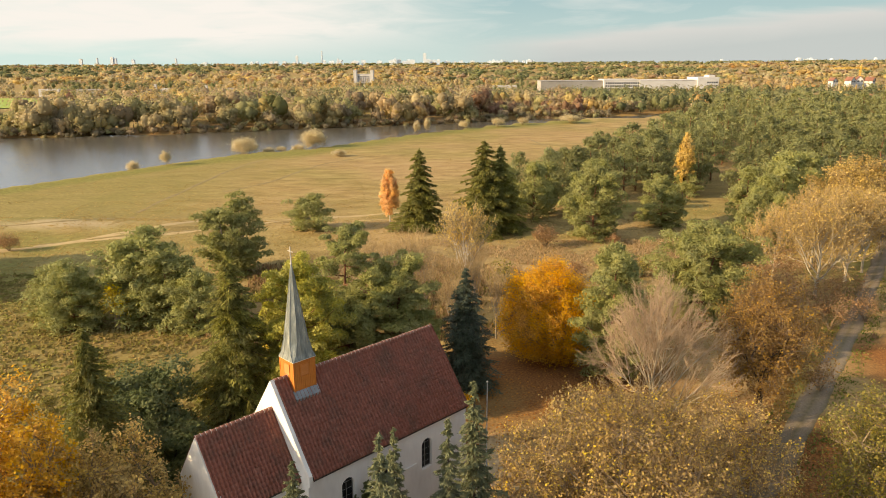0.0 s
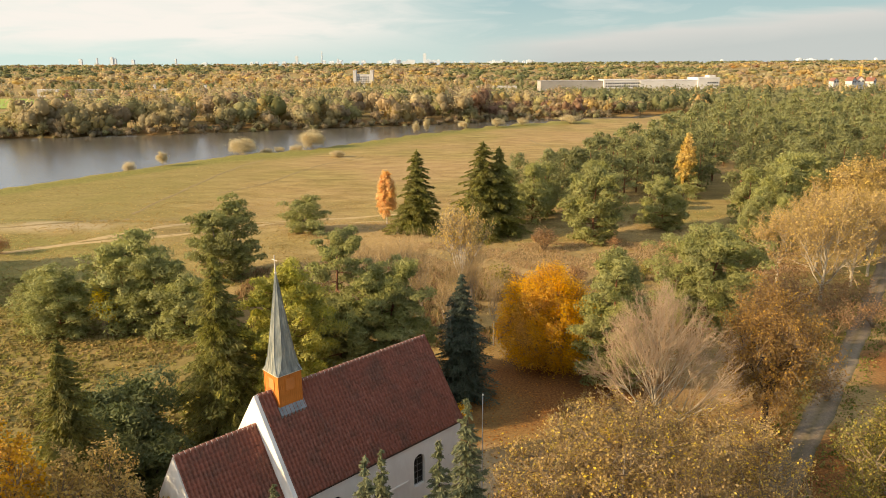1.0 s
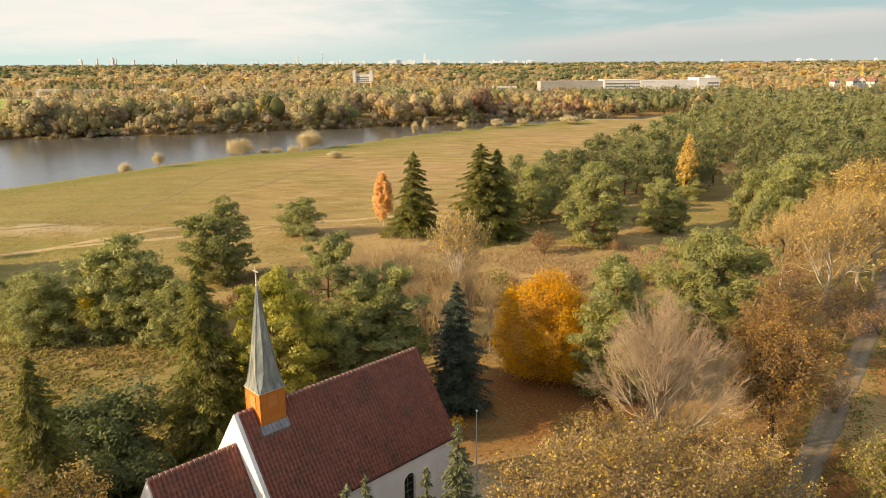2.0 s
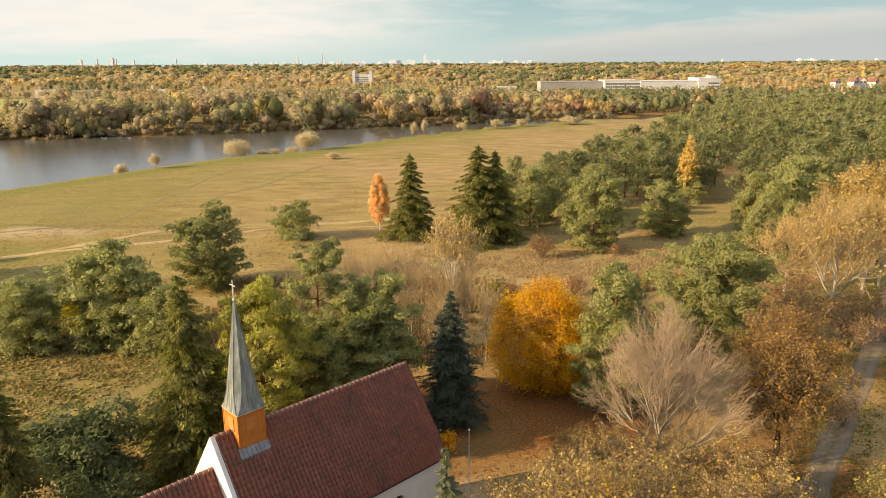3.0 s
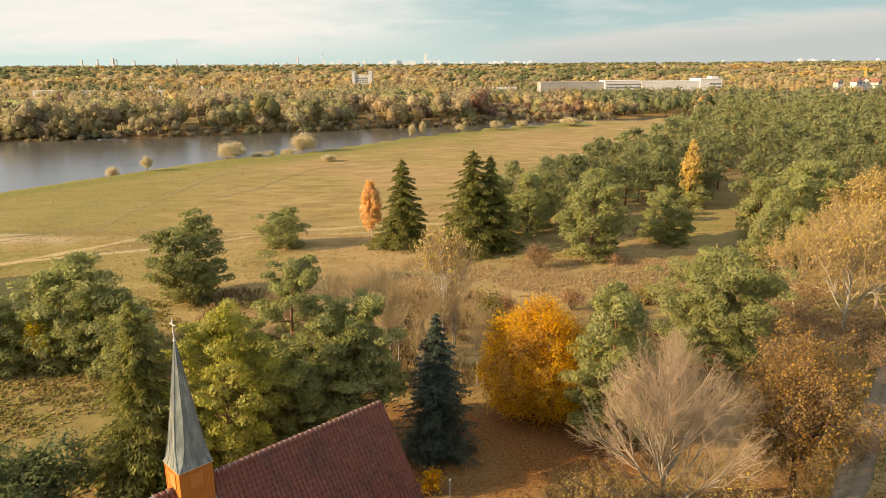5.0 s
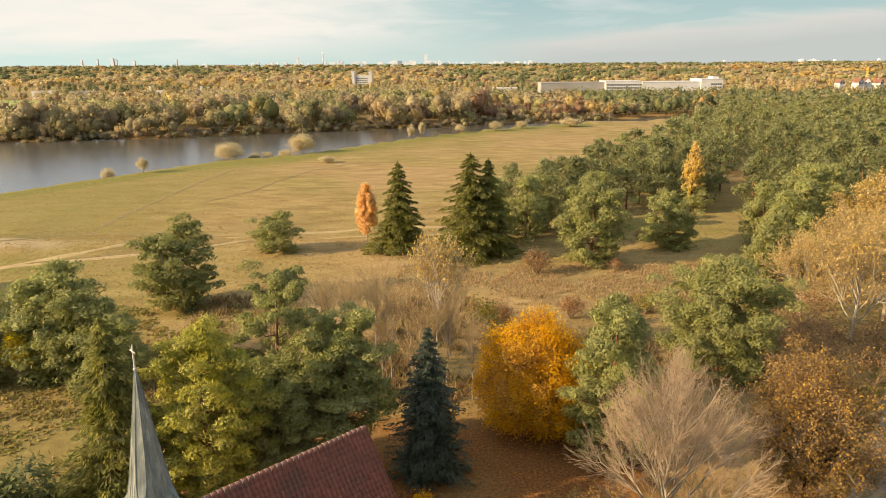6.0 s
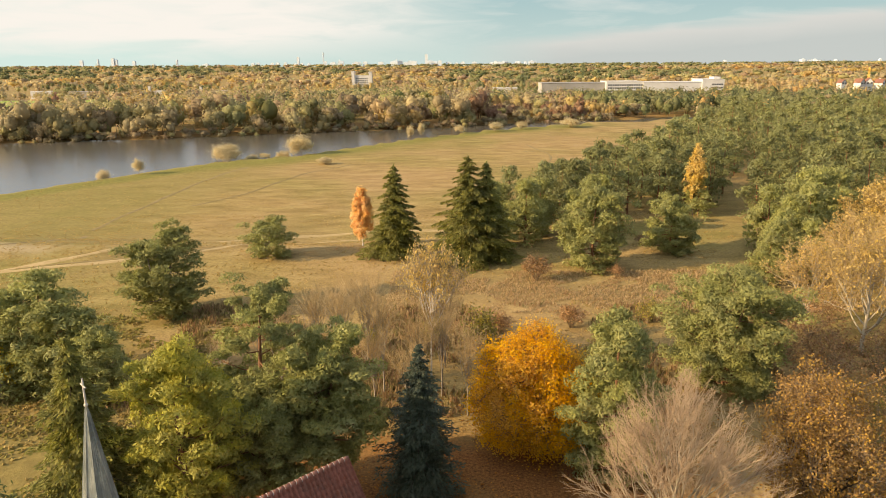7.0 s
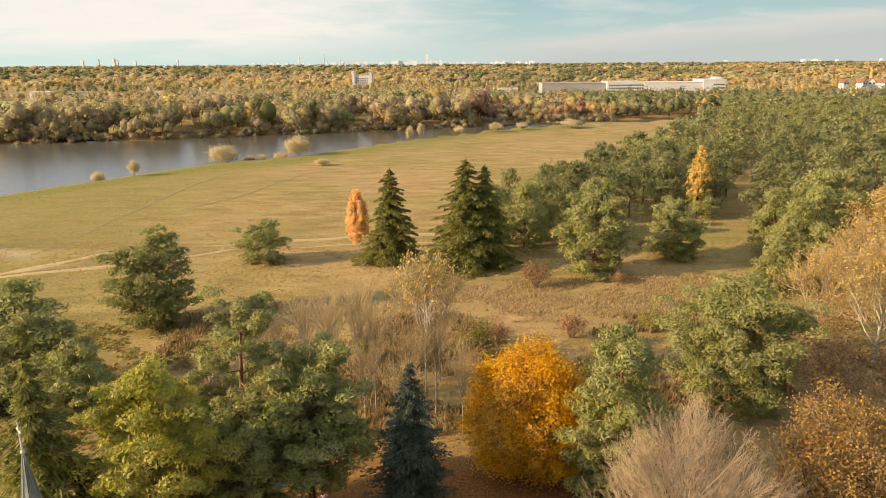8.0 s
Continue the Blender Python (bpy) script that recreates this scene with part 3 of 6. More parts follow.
s.bump(s.noise(3, 3, vec=s.coords(scale=(1, 1, 0.3))), 0.15, 0.05)
M["spire"] = s.mat
M["glass_dark"] = plain("leaded_glass", (0.02, 0.022, 0.024), (0.05, 0.05, 0.05), 3.0, 0.15, spec=0.5, bump=0.05)
M["iron"] = plain("grey_iron", (0.20, 0.20, 0.20), (0.36, 0.35, 0.33), 4.0, 0.5, 0.7)
M["gold"] = plain("pale_cross_paint", (0.40, 0.37, 0.31), (0.55, 0.51, 0.44), 4.0, 0.5)

church = tagged(new("church"), "small white plastered village church with red tiled roof", "church")
church.matrix_world = CHURCH


def pent_wall(x, thick, half, eave, ridge, base=-0.4):
    """A gable wall, with its outer face at x and its thickness towards +x."""
    bm = bmesh.new()
    prof = [(-half, base), (half, base), (half, eave), (0, ridge), (-half, eave)]
    a = [bm.verts.new((x, y, z)) for y, z in prof]
    b = [bm.verts.new((x + thick, y, z)) for y, z in prof]
    bm.faces.new(a)
    bm.faces.new(b)
    for i in range(5):
        j = (i + 1) % 5
        bm.faces.new((a[i], a[j], b[j], b[i]))
    return bm


def arch_points(x0, x1, z0, z1, n=10):
    r = (x1 - x0) / 2
    return [(x0, z0), (x1, z0)] + [((x0 + x1) / 2 + r * math.cos(a), z1 - r + r * math.sin(a)) for a in np.linspace(0, math.pi, n)]


def long_wall(x0, x1, y, thick, z0, z1, windows):
    """A side wall with arched openings right through it; the outer face at y, thickness towards +y if thick > 0."""
    bm = bmesh.new()
    for yy_ in (y, y + thick):
        edges = sorted([x0, x1] + [v for w in windows for v in (w[0], w[1])])
        for a, b in zip(edges[:-1], edges[1:]):
            hole = [w for w in windows if abs(w[0] - a) < 1e-6 and abs(w[1] - b) < 1e-6]
            if not hole:
                bm.faces.new([bm.verts.new((px, yy_, pz)) for px, pz in ((a, z0), (b, z0), (b, z1), (a, z1))])
                continue
            wz0, wz1 = hole[0][2:]
            bm.faces.new([bm.verts.new((px, yy_, pz)) for px, pz in ((a, z0), (b, z0), (b, wz0), (a, wz0))])
            arc = arch_points(a, b, wz0, wz1)[2:]
            for (p, pz), (q, qz) in zip(arc[:-1], arc[1:]):
                bm.faces.new([bm.verts.new(c) for c in ((q, yy_, qz), (p, yy_, pz), (p, yy_, z1), (q, yy_, z1))])
    for w in windows:
        pts = arch_points(*w)
        for (p, pz), (q, qz) in zip(pts, pts[1:] + pts[:1]):
            bm.faces.new([bm.verts.new(c) for c in ((p, y, pz), (q, y, qz), (q, y + thick, qz), (p, y + thick, pz))])
    for ax, az, bx, bz in ((x0, z0, x0, z1), (x1, z0, x1, z1), (x0, z1, x1, z1), (x0, z0, x1, z0)):
        bm.faces.new([bm.verts.new(c) for c in ((ax, y, az), (bx, y, bz), (bx, y + thick, bz), (ax, y + thick, az))])
    return bm


WALL_W = NAVE_W - 0.32
WINDOWS = [(-5.42, -4.22, 4.25, 7.1), (-9.6, -8.4, 4.25, 7.1), (-13.8, -12.6, 4.25, 7.1)]
part("wall", bm_mesh("nave_wall_s", long_wall(-NAVE_L + 0.6, -0.6, -WALL_W, 0.6, -0.4, NAVE_RIDGE - SLOPE * WALL_W - 0.16, WINDOWS), M["plaster"]), church)
part("wall", bm_mesh("nave_wall_n", long_wall(-NAVE_L + 0.6, -0.6, WALL_W, -0.6, -0.4, NAVE_RIDGE - SLOPE * WALL_W - 0.16, WINDOWS), M["plaster"]), church)
part("gable", bm_mesh("gable_w", pent_wall(-NAVE_L, 0.6, WALL_W, NAVE_RIDGE - SLOPE * WALL_W - 0.12, NAVE_RIDGE - 0.12), M["plaster"]), church, "white plastered gable wall")
part("parapet", bm_mesh("gable_cope", pent_wall(-NAVE_L - 0.02, 0.3, NAVE_W - 0.1, NAVE_RIDGE - SLOPE * (NAVE_W - 0.1) + 0.16, NAVE_RIDGE + 0.16, NAVE_EAVE - 0.6), M["plaster"]), church, "white plastered gable coping")
part("gable", bm_mesh("gable_e", pent_wall(-0.6, 0.6, WALL_W, NAVE_RIDGE - SLOPE * WALL_W - 0.05, NAVE_RIDGE - 0.05), M["plaster"]), church)
AW = ANX_W - 0.25
part("gable", bm_mesh("gable_annex", pent_wall(-NAVE_L - ANX_L, 0.5, AW, ANX_RIDGE - SLOPE * AW + 0.02, ANX_RIDGE + 0.02), M["plaster"]), church, "white plastered gable of the lower chancel")
for sgn in (-1, 1):
    part("wall", bm_mesh("annex_wall", long_wall(-NAVE_L - ANX_L + 0.5, -NAVE_L, sgn * AW, -sgn * 0.5, -0.4, ANX_RIDGE - SLOPE * AW - 0.14, []), M["plaster"]), church)
# plain plinth ledge along the nave's side
bm = bmesh.new()
for x0, x1, z0, z1, d in ((-8.5, -6.1, 5.05, 5.25, 0.14),):
    r = bmesh.ops.create_cube(bm, size=1.0)
    for v in r["verts"]:
        v.co = Vector(((x0 + x1) / 2 + v.co.x * (x1 - x0), -WALL_W - d / 2 + v.co.y * d, (z0 + z1) / 2 + v.co.z * (z1 - z0)))
part("ledge", bm_mesh("ledge", bm, M["plaster"]), church)

for w in WINDOWS:
    for sgn in (-1, 1):
        bm = bmesh.new()
        bm.faces.new([bm.verts.new((px, sgn * (WALL_W - 0.34), pz)) for px, pz in arch_points(*w)])
        bmesh.ops.solidify(bm, geom=bm.faces[:], thickness=0.03)
        pane = part("window", bm_mesh("window", bm, M["glass_dark"]), church, "dark leaded arched window")
        sp = Soup()
        ring = arch_points(*w)
        for (p, pz), (q, qz) in zip(ring, ring[1:] + ring[:1]):
            sp.tube([(p, sgn * (WALL_W - 0.3), pz), (q, sgn * (WALL_W - 0.3), qz)], [0.06, 0.06], 4)
        cx = (w[0] + w[1]) / 2
        sp.tube([(cx, sgn * (WALL_W - 0.3), w[2]), (cx, sgn * (WALL_W - 0.3), w[3])], [0.03, 0.03], 4)
        for z in np.linspace(w[2] + 0.5, w[3] - 0.5, 4):
            sp.tube([(w[0], sgn * (WALL_W - 0.3), z), (w[1], sgn * (WALL_W - 0.3), z)], [0.02, 0.02], 4)
        part("frame", sp.mesh("window_frame", M["iron"]), pane)


def tiled_slope(x0, x1, ridge, half, sgn, rng, apart=None):
    """One slope of S-shaped clay tiles in overlapping courses."""
    run = math.hypot(half, SLOPE * half)
    cols, rows = round((x1 - x0) / 0.31), round(run / 0.36)
    cw, rh = (x1 - x0) / cols, run / rows
    prof_u = np.array([0, 0.18, 0.36, 0.54, 0.72, 0.86, 1.02])
    prof_h = np.array([0.10, 0.165, 0.11, 0.016, 0.0, 0.02, 0.105])
    down = np.array([0, sgn * half / run, -SLOPE * half / run])
    outw = np.array([0, sgn * SLOPE * half / run, half / run])
    sp, single = Soup(), []
    k = len(prof_u)
    for r in range(rows):
        for c in range(cols):
            sag = 0.02 * math.sin(c * 0.11 + r * 0.3)
            jx, jl, jd = rng.normal(0, 0.004), rng.normal(0, 0.005), rng.normal(0, 0.006)
            top = np.array([x0 + c * cw + jx, 0, ridge]) + down * (r * rh - 0.04) + outw * (jl + sag + 0.01)
            low = top + down * (rh + 0.06 + jd) + outw * 0.010
            a = top + np.outer(prof_u * cw, [1, 0, 0]) + np.outer(prof_h, outw)
            b = low + np.outer(prof_u * cw, [1, 0, 0]) + np.outer(prof_h, outw)
            e = b - outw * 0.010
            v = np.concatenate([a, b, e])
            q = [(i, i + 1, k + i + 1, k + i) for i in range(k - 1)] + [(k + i, k + i + 1, 2 * k + i + 1, 2 * k + i) for i in range(k - 1)]
            if apart and apart[0] <= c < apart[1]:
                single.append((top, v - top, q))
            else:
                sp.add(v, q)
    return (sp, single) if apart else sp


rng = np.random.default_rng(5)
for sgn in (-1, 1):
    deck = Soup()
    for x0, x1, rdg, half in ((-NAVE_L + 0.3, -0.05, NAVE_RIDGE, NAVE_W), (-NAVE_L - ANX_L + 0.1, -NAVE_L, ANX_RIDGE, ANX_W)):
        z1 = rdg - SLOPE * half
        v = [(x0, 0, rdg - 0.03), (x1, 0, rdg - 0.03), (x1, sgn * half, z1 - 0.03), (x0, sgn * half, z1 - 0.03)]
        v += [(a, b, c - 0.14) for a, b, c in v]
        deck.add(v, [(0, 1, 2, 3), (7, 6, 5, 4), (0, 4, 5, 1), (1, 5, 6, 2), (2, 6, 7, 3), (3, 7, 4, 0)])
    part("roof_deck", deck.mesh("roof_deck", M["bark_dark"]), church)
    slope, loose = tiled_slope(-NAVE_L + 0.3, 0.02, NAVE_RIDGE, NAVE_W, sgn, rng, (12, 28)) if sgn < 0 else (tiled_slope(-NAVE_L + 0.3, 0.02, NAVE_RIDGE, NAVE_W, sgn, rng), [])
    nave_roof = tagged(part("roof", slope.mesh("nave_tiles", M["tiles"], True), church, "weathered dark red clay pantiles, patched brown"), kind="stuff")
    tile_me = []
    for i, (where_, v, q) in enumerate(loose):
        if i < 6:
            one = Soup()
            one.add(v, q)
            tile_me.append(one.mesh("roof_tile", M["single_tile"], True))
        tile = new("roof_tile", tile_me[i % 6])
        tile.parent = nave_roof
        tile.location = where_
    tagged(part("roof", tiled_slope(-NAVE_L - ANX_L + 0.06, -NAVE_L, ANX_RIDGE, ANX_W, sgn, rng).mesh("annex_tiles", M["tiles"], True), church, "brownish red clay pantiles on the lower roof"), kind="stuff")


def ridge_row(x0, x1, z):
    n = round((x1 - x0) / 0.38)
    step = (x1 - x0) / n
    th = np.linspace(-0.35, math.pi + 0.35, 9)
    sp = Soup()
    ring = lambda x, r: [(x, r * math.cos(t), r * math.sin(t) - 0.05) for t in th]
    v = ring(-0.02, 0.155) + ring(step, 0.135) + ring(step, 0.115) + ring(-0.02, 0.13)
    q = [(j * 9 + i, j * 9 + i + 1, ((j + 1) % 4) * 9 + i + 1, ((j + 1) % 4) * 9 + i) for j in range(4) for i in range(8)]
    sp.add(v, q)
    me = sp.mesh("ridge_tile", M["ridge_tile"], True)
    mo = Soup()
    mo.tube([(-0.02, 0, -0.035), (0.025, 0, -0.035)], [0.162, 0.162], 10)
    mm = mo.mesh("mortar", M["mortar"])
    for i in range(n):
        t = part("ridge_tile", me, church)
        t.location = (x0 + i * step, random.uniform(-0.012, 0.012), z + 0.07 + random.uniform(-0.01, 0.012))
        t.rotation_euler = (random.uniform(-0.05, 0.05), 0, random.uniform(-0.02, 0.02))
        b = new("mortar_joint", mm)
        b.parent = t


ridge_row(-NAVE_L + 0.3, 0.0, NAVE_RIDGE)
ridge_row(-NAVE_L - ANX_L + 0.05, -NAVE_L, ANX_RIDGE)

# ridge turret
TX, TS, T_TOP, SPIRE_TOP = -14.32, 0.97, 16.31, 23.75
turret = part("turret", None, church, "orange painted wooden ridge turret")
turret.location = (TX, 0, 0)
box_low = NAVE_RIDGE - SLOPE * (TS + 0.28)
sp = Soup()
bw = 2 * TS / 12
sp.box((0.006, -TS, box_low), (bw - 0.006, -TS + 0.05, T_TOP))
board_me = sp.mesh("board", M["orange_paint"])
for i in range(4):
    for j in range(12):
        bd = part("board", board_me, turret)
        bd.matrix_local = Matrix.Rotation(i * math.pi / 2, 4, "Z") @ Matrix.Translation((-TS + j * bw, random.uniform(-0.006, 0.004), 0))
for i in range(4):
    m = Matrix.Rotation(i * math.pi / 2, 4, "Z")
    sp = Soup()
    sp.box((-0.43, -TS - 0.04, 15.0), (-0.36, -TS + 0.01, 16.02), m)
    sp.box((0.36, -TS - 0.04, 15.0), (0.43, -TS + 0.01, 16.02), m)
    sp.box((-0.36, -TS - 0.04, 15.95), (0.36, -TS + 0.01, 16.02), m)
    sp.box((-0.36, -TS - 0.04, 15.0), (0.36, -TS + 0.01, 15.06), m)
    louvre = part("louvre", sp.mesh("louvre_frame", M["orange_paint"]), turret)
    for j in range(9):
        z = 15.1 + j * 0.095
        sl = Soup()
        v = [(-0.36, -TS - 0.035, z), (0.36, -TS - 0.035, z), (0.36, -TS + 0.005, z + 0.08), (-0.36, -TS + 0.005, z + 0.08)]
        v += [(a, b - 0.012, c + 0.01) for a, b, c in v]
        v = [tuple(m @ Vector(c)) for c in v]
        sl.add(v, [(0, 1, 2, 3), (7, 6, 5, 4), (0, 4, 5, 1), (1, 5, 6, 2), (2, 6, 7, 3), (3, 7, 4, 0)])
        new("slat", sl.mesh("slat", M["orange_paint"])).parent = louvre
    post = Soup()
    post.box((-TS - 0.025, -TS - 0.025, box_low), (-TS + 0.07, -TS + 0.07, T_TOP), m)
    part("corner_board", post.mesh("corner_board", M["orange_paint"]), turret)
sp = Soup()
e = TS + 0.07
sp.box((-e, -e, T_TOP), (e, e, T_TOP + 0.07))
part("cornice", sp.mesh("cornice", M["trim_paint"]), turret, "pale painted cornice")
for sgn in (-1, 1):
    sp = Soup()
    y0, y1 = sgn * (TS - 0.05), sgn * (TS + 0.38)
    z0, z1 = NAVE_RIDGE - SLOPE * (TS - 0.05) + 0.3, NAVE_RIDGE - SLOPE * (TS + 0.38) + 0.3
    v = [(-TS - 0.12, y0, z0 ), (TS + 0.12, y0, z0), (TS + 0.12, y1, z1), (-TS - 0.12, y1, z1)]
    v += [(a, b, c - 0.2) for a, b, c in v]
    sp.add(v, [(0, 1, 2, 3), (7, 6, 5, 4), (0, 4, 5, 1), (1, 5, 6, 2), (2, 6, 7, 3), (3, 7, 4, 0)])
    part("flashing", sp.mesh("flashing", M["lead"]), turret, "grey lead flashing")

# spire: a square that turns into a slim octagon, with raised seams
spire = part("spire", None, church, "slender grey copper-sheeted spire with streaks")
spire.location = (TX, 0, 0)
levels = [(T_TOP + 0.05, 1.06, 0.10), (T_TOP + 0.45, 0.96, 0.24), (T_TOP + 1.4, 0.84, 0.38), (T_TOP + 3.2, 0.61, 0.33), (T_TOP + 5.2, 0.34, 0.19), (SPIRE_TOP - 0.5, 0.11, 0.06), (SPIRE_TOP, 0.035, 0.018)]


def oct_ring(z, a, c):
    return [(a, a - c), (a - c, a), (-(a - c), a), (-a, a - c), (-a, -(a - c)), (-(a - c), -a), (a - c, -a), (a, -(a - c))]


sp = Soup()
v = [(x, y, z) for z, a, c in levels for x, y in oct_ring(z, a, c)]
q = [(j * 8 + i, j * 8 + (i + 1) % 8, (j + 1) * 8 + (i + 1) % 8, (j + 1) * 8 + i) for j in range(len(levels) - 1) for i in range(8)]
sp.add(v, q)
part("sheeting", sp.mesh("spire_sheet", M["spire"]), spire)
for i in range(8):
    pts = [(x * 1.006, y * 1.006, z) for z, a, c in levels for x, y in [oct_ring(z, a, c)[i]]]
    sm_ = Soup()
    sm_.tube(pts, [0.03] * (len(pts) - 1) + [0.012], 4)
    part("seam", sm_.mesh("seam", M["spire"]), spire)
for i in range(4):
    m = Matrix.Rotation(i * math.pi / 2, 4, "Z")
    for f in (-0.42, 0.05, 0.46):
        pts = [tuple(m @ Vector((f * (a - c), -a * 1.004, z))) for z, a, c in levels[:6]]
        sm_ = Soup()
        sm_.tube(pts, [0.02] * len(pts), 4)
        part("seam", sm_.mesh("seam", M["spire"]), spire)
# cross
cross = part("cross", None, church, "small pale cross on the spire")
cross.location = (TX, 0, 0)
sp = Soup()
sp.tube([(0, 0, SPIRE_TOP - 0.1), (0, 0, SPIRE_TOP + 1.38)], [0.055, 0.04], 6)
part("upright", sp.mesh("cross_upright", M["gold"], True), cross)
sp = Soup()
sp.tube([(0, -0.33, SPIRE_TOP + 1.0), (0, 0.33, SPIRE_TOP + 1.0)], [0.04, 0.04], 6)
part("arm", sp.mesh("cross_arm", M["gold"], True), cross)
bm = bmesh.new()
bmesh.ops.create_uvsphere(bm, u_segments=10, v_segments=8, radius=0.1, matrix=Matrix.Translation((0, 0, SPIRE_TOP + 0.05)))
part("ball", bm_mesh("cross_ball", bm, M["gold"], True), cross)

# flagpole
pole = tagged(new("flagpole"), "thin bare white flagpole standing beside the church", "flagpole")
pole.location = (3.8, 55.7, 0)
sp = Soup()
sp.tube([(0, 0, -0.1), (0, 0, 5), (0, 0, 11.3)], [0.06, 0.05, 0.032], 8)
part("mast", sp.mesh("mast", plain("white_mast", (0.34, 0.33, 0.31), (0.48, 0.47, 0.44), 3.0, 0.5), True), pole)
bm = bmesh.new()
bmesh.ops.create_uvsphere(bm, u_segments=10, v_segments=6, radius=0.09, matrix=Matrix.Translation((0, 0, 11.36)))
part("finial", bm_mesh("finial", bm, M["trim_paint"], True), pole)

# low wall with a tiled coping between the church's corner and the flagpole
low_wall = tagged(new("low_wall"), "low rendered wall with dark tile coping at the church corner", "wall")
low_wall.matrix_world = pose(2.1, 57.0, 0, 0, 0, -34)
sp = Soup()
sp.box((0, -0.18, -0.2), (2.6, 0.18, 1.25))
part("body", sp.mesh("low_wall_body", M["plaster"]), low_wall)
for i in range(9):
    sp = Soup()
    for sgn in (-1, 1):
        v = [(i * 0.29, 0, 1.47), (i * 0.29 + 0.285, 0, 1.47), (i * 0.29 + 0.285, sgn * 0.27, 1.26), (i * 0.29, sgn * 0.27, 1.26)]
        v += [(p, q, r - 0.04) for p, q, r in v]
        sp.add(v, [(0, 1, 2, 3), (7, 6, 5, 4), (0, 4, 5, 1), (1, 5, 6, 2), (2, 6, 7, 3), (3, 7, 4, 0)])
    part("coping_tile", sp.mesh("coping_tile", M["tiles"]), low_wall)


# ---- trees ----
def unit(v):
    return v / (np.linalg.norm(v, axis=-1, keepdims=True) + 1e-9)


def fit_size(soups, height, width, share=98.5):
    """Scales a tree so that its outermost leaves and twigs reach just its height and half width."""
    v = np.concatenate([p for so in soups for p in so.v])
    kz = height / v[:, 2].max()
    kr = width / np.percentile(np.hypot(v[:, 0], v[:, 1]), share)
    for so in soups:
        so.v = [p * [kr, kr, kz] for p in so.v]


def sticks(soup, a, b, r0, r1):
    """Many thin three-sided sticks from a to b at once."""
    a, b = np.asarray(a, float), np.asarray(b, float)
    d = unit(b - a)
    s = unit(np.cross(d, np.where(np.abs(d[:, 2:3]) < 0.9, [[0, 0, 1.0]], [[1.0, 0, 0]])))
    u = np.cross(d, s)
    ring = [math.cos(t) * s + math.sin(t) * u for t in (0, 2.0944, 4.1888)]
    v = np.stack([a + r0 * r for r in ring] + [b + r1 * r for r in ring], 1)
    k = np.arange(len(a))[:, None, None] * 6
    q = k + np.array([(0, 1, 4, 3), (1, 2, 5, 4), (2, 0, 3, 5)])[None]
    soup.add(v.reshape(-1, 3), q.reshape(-1, 4))


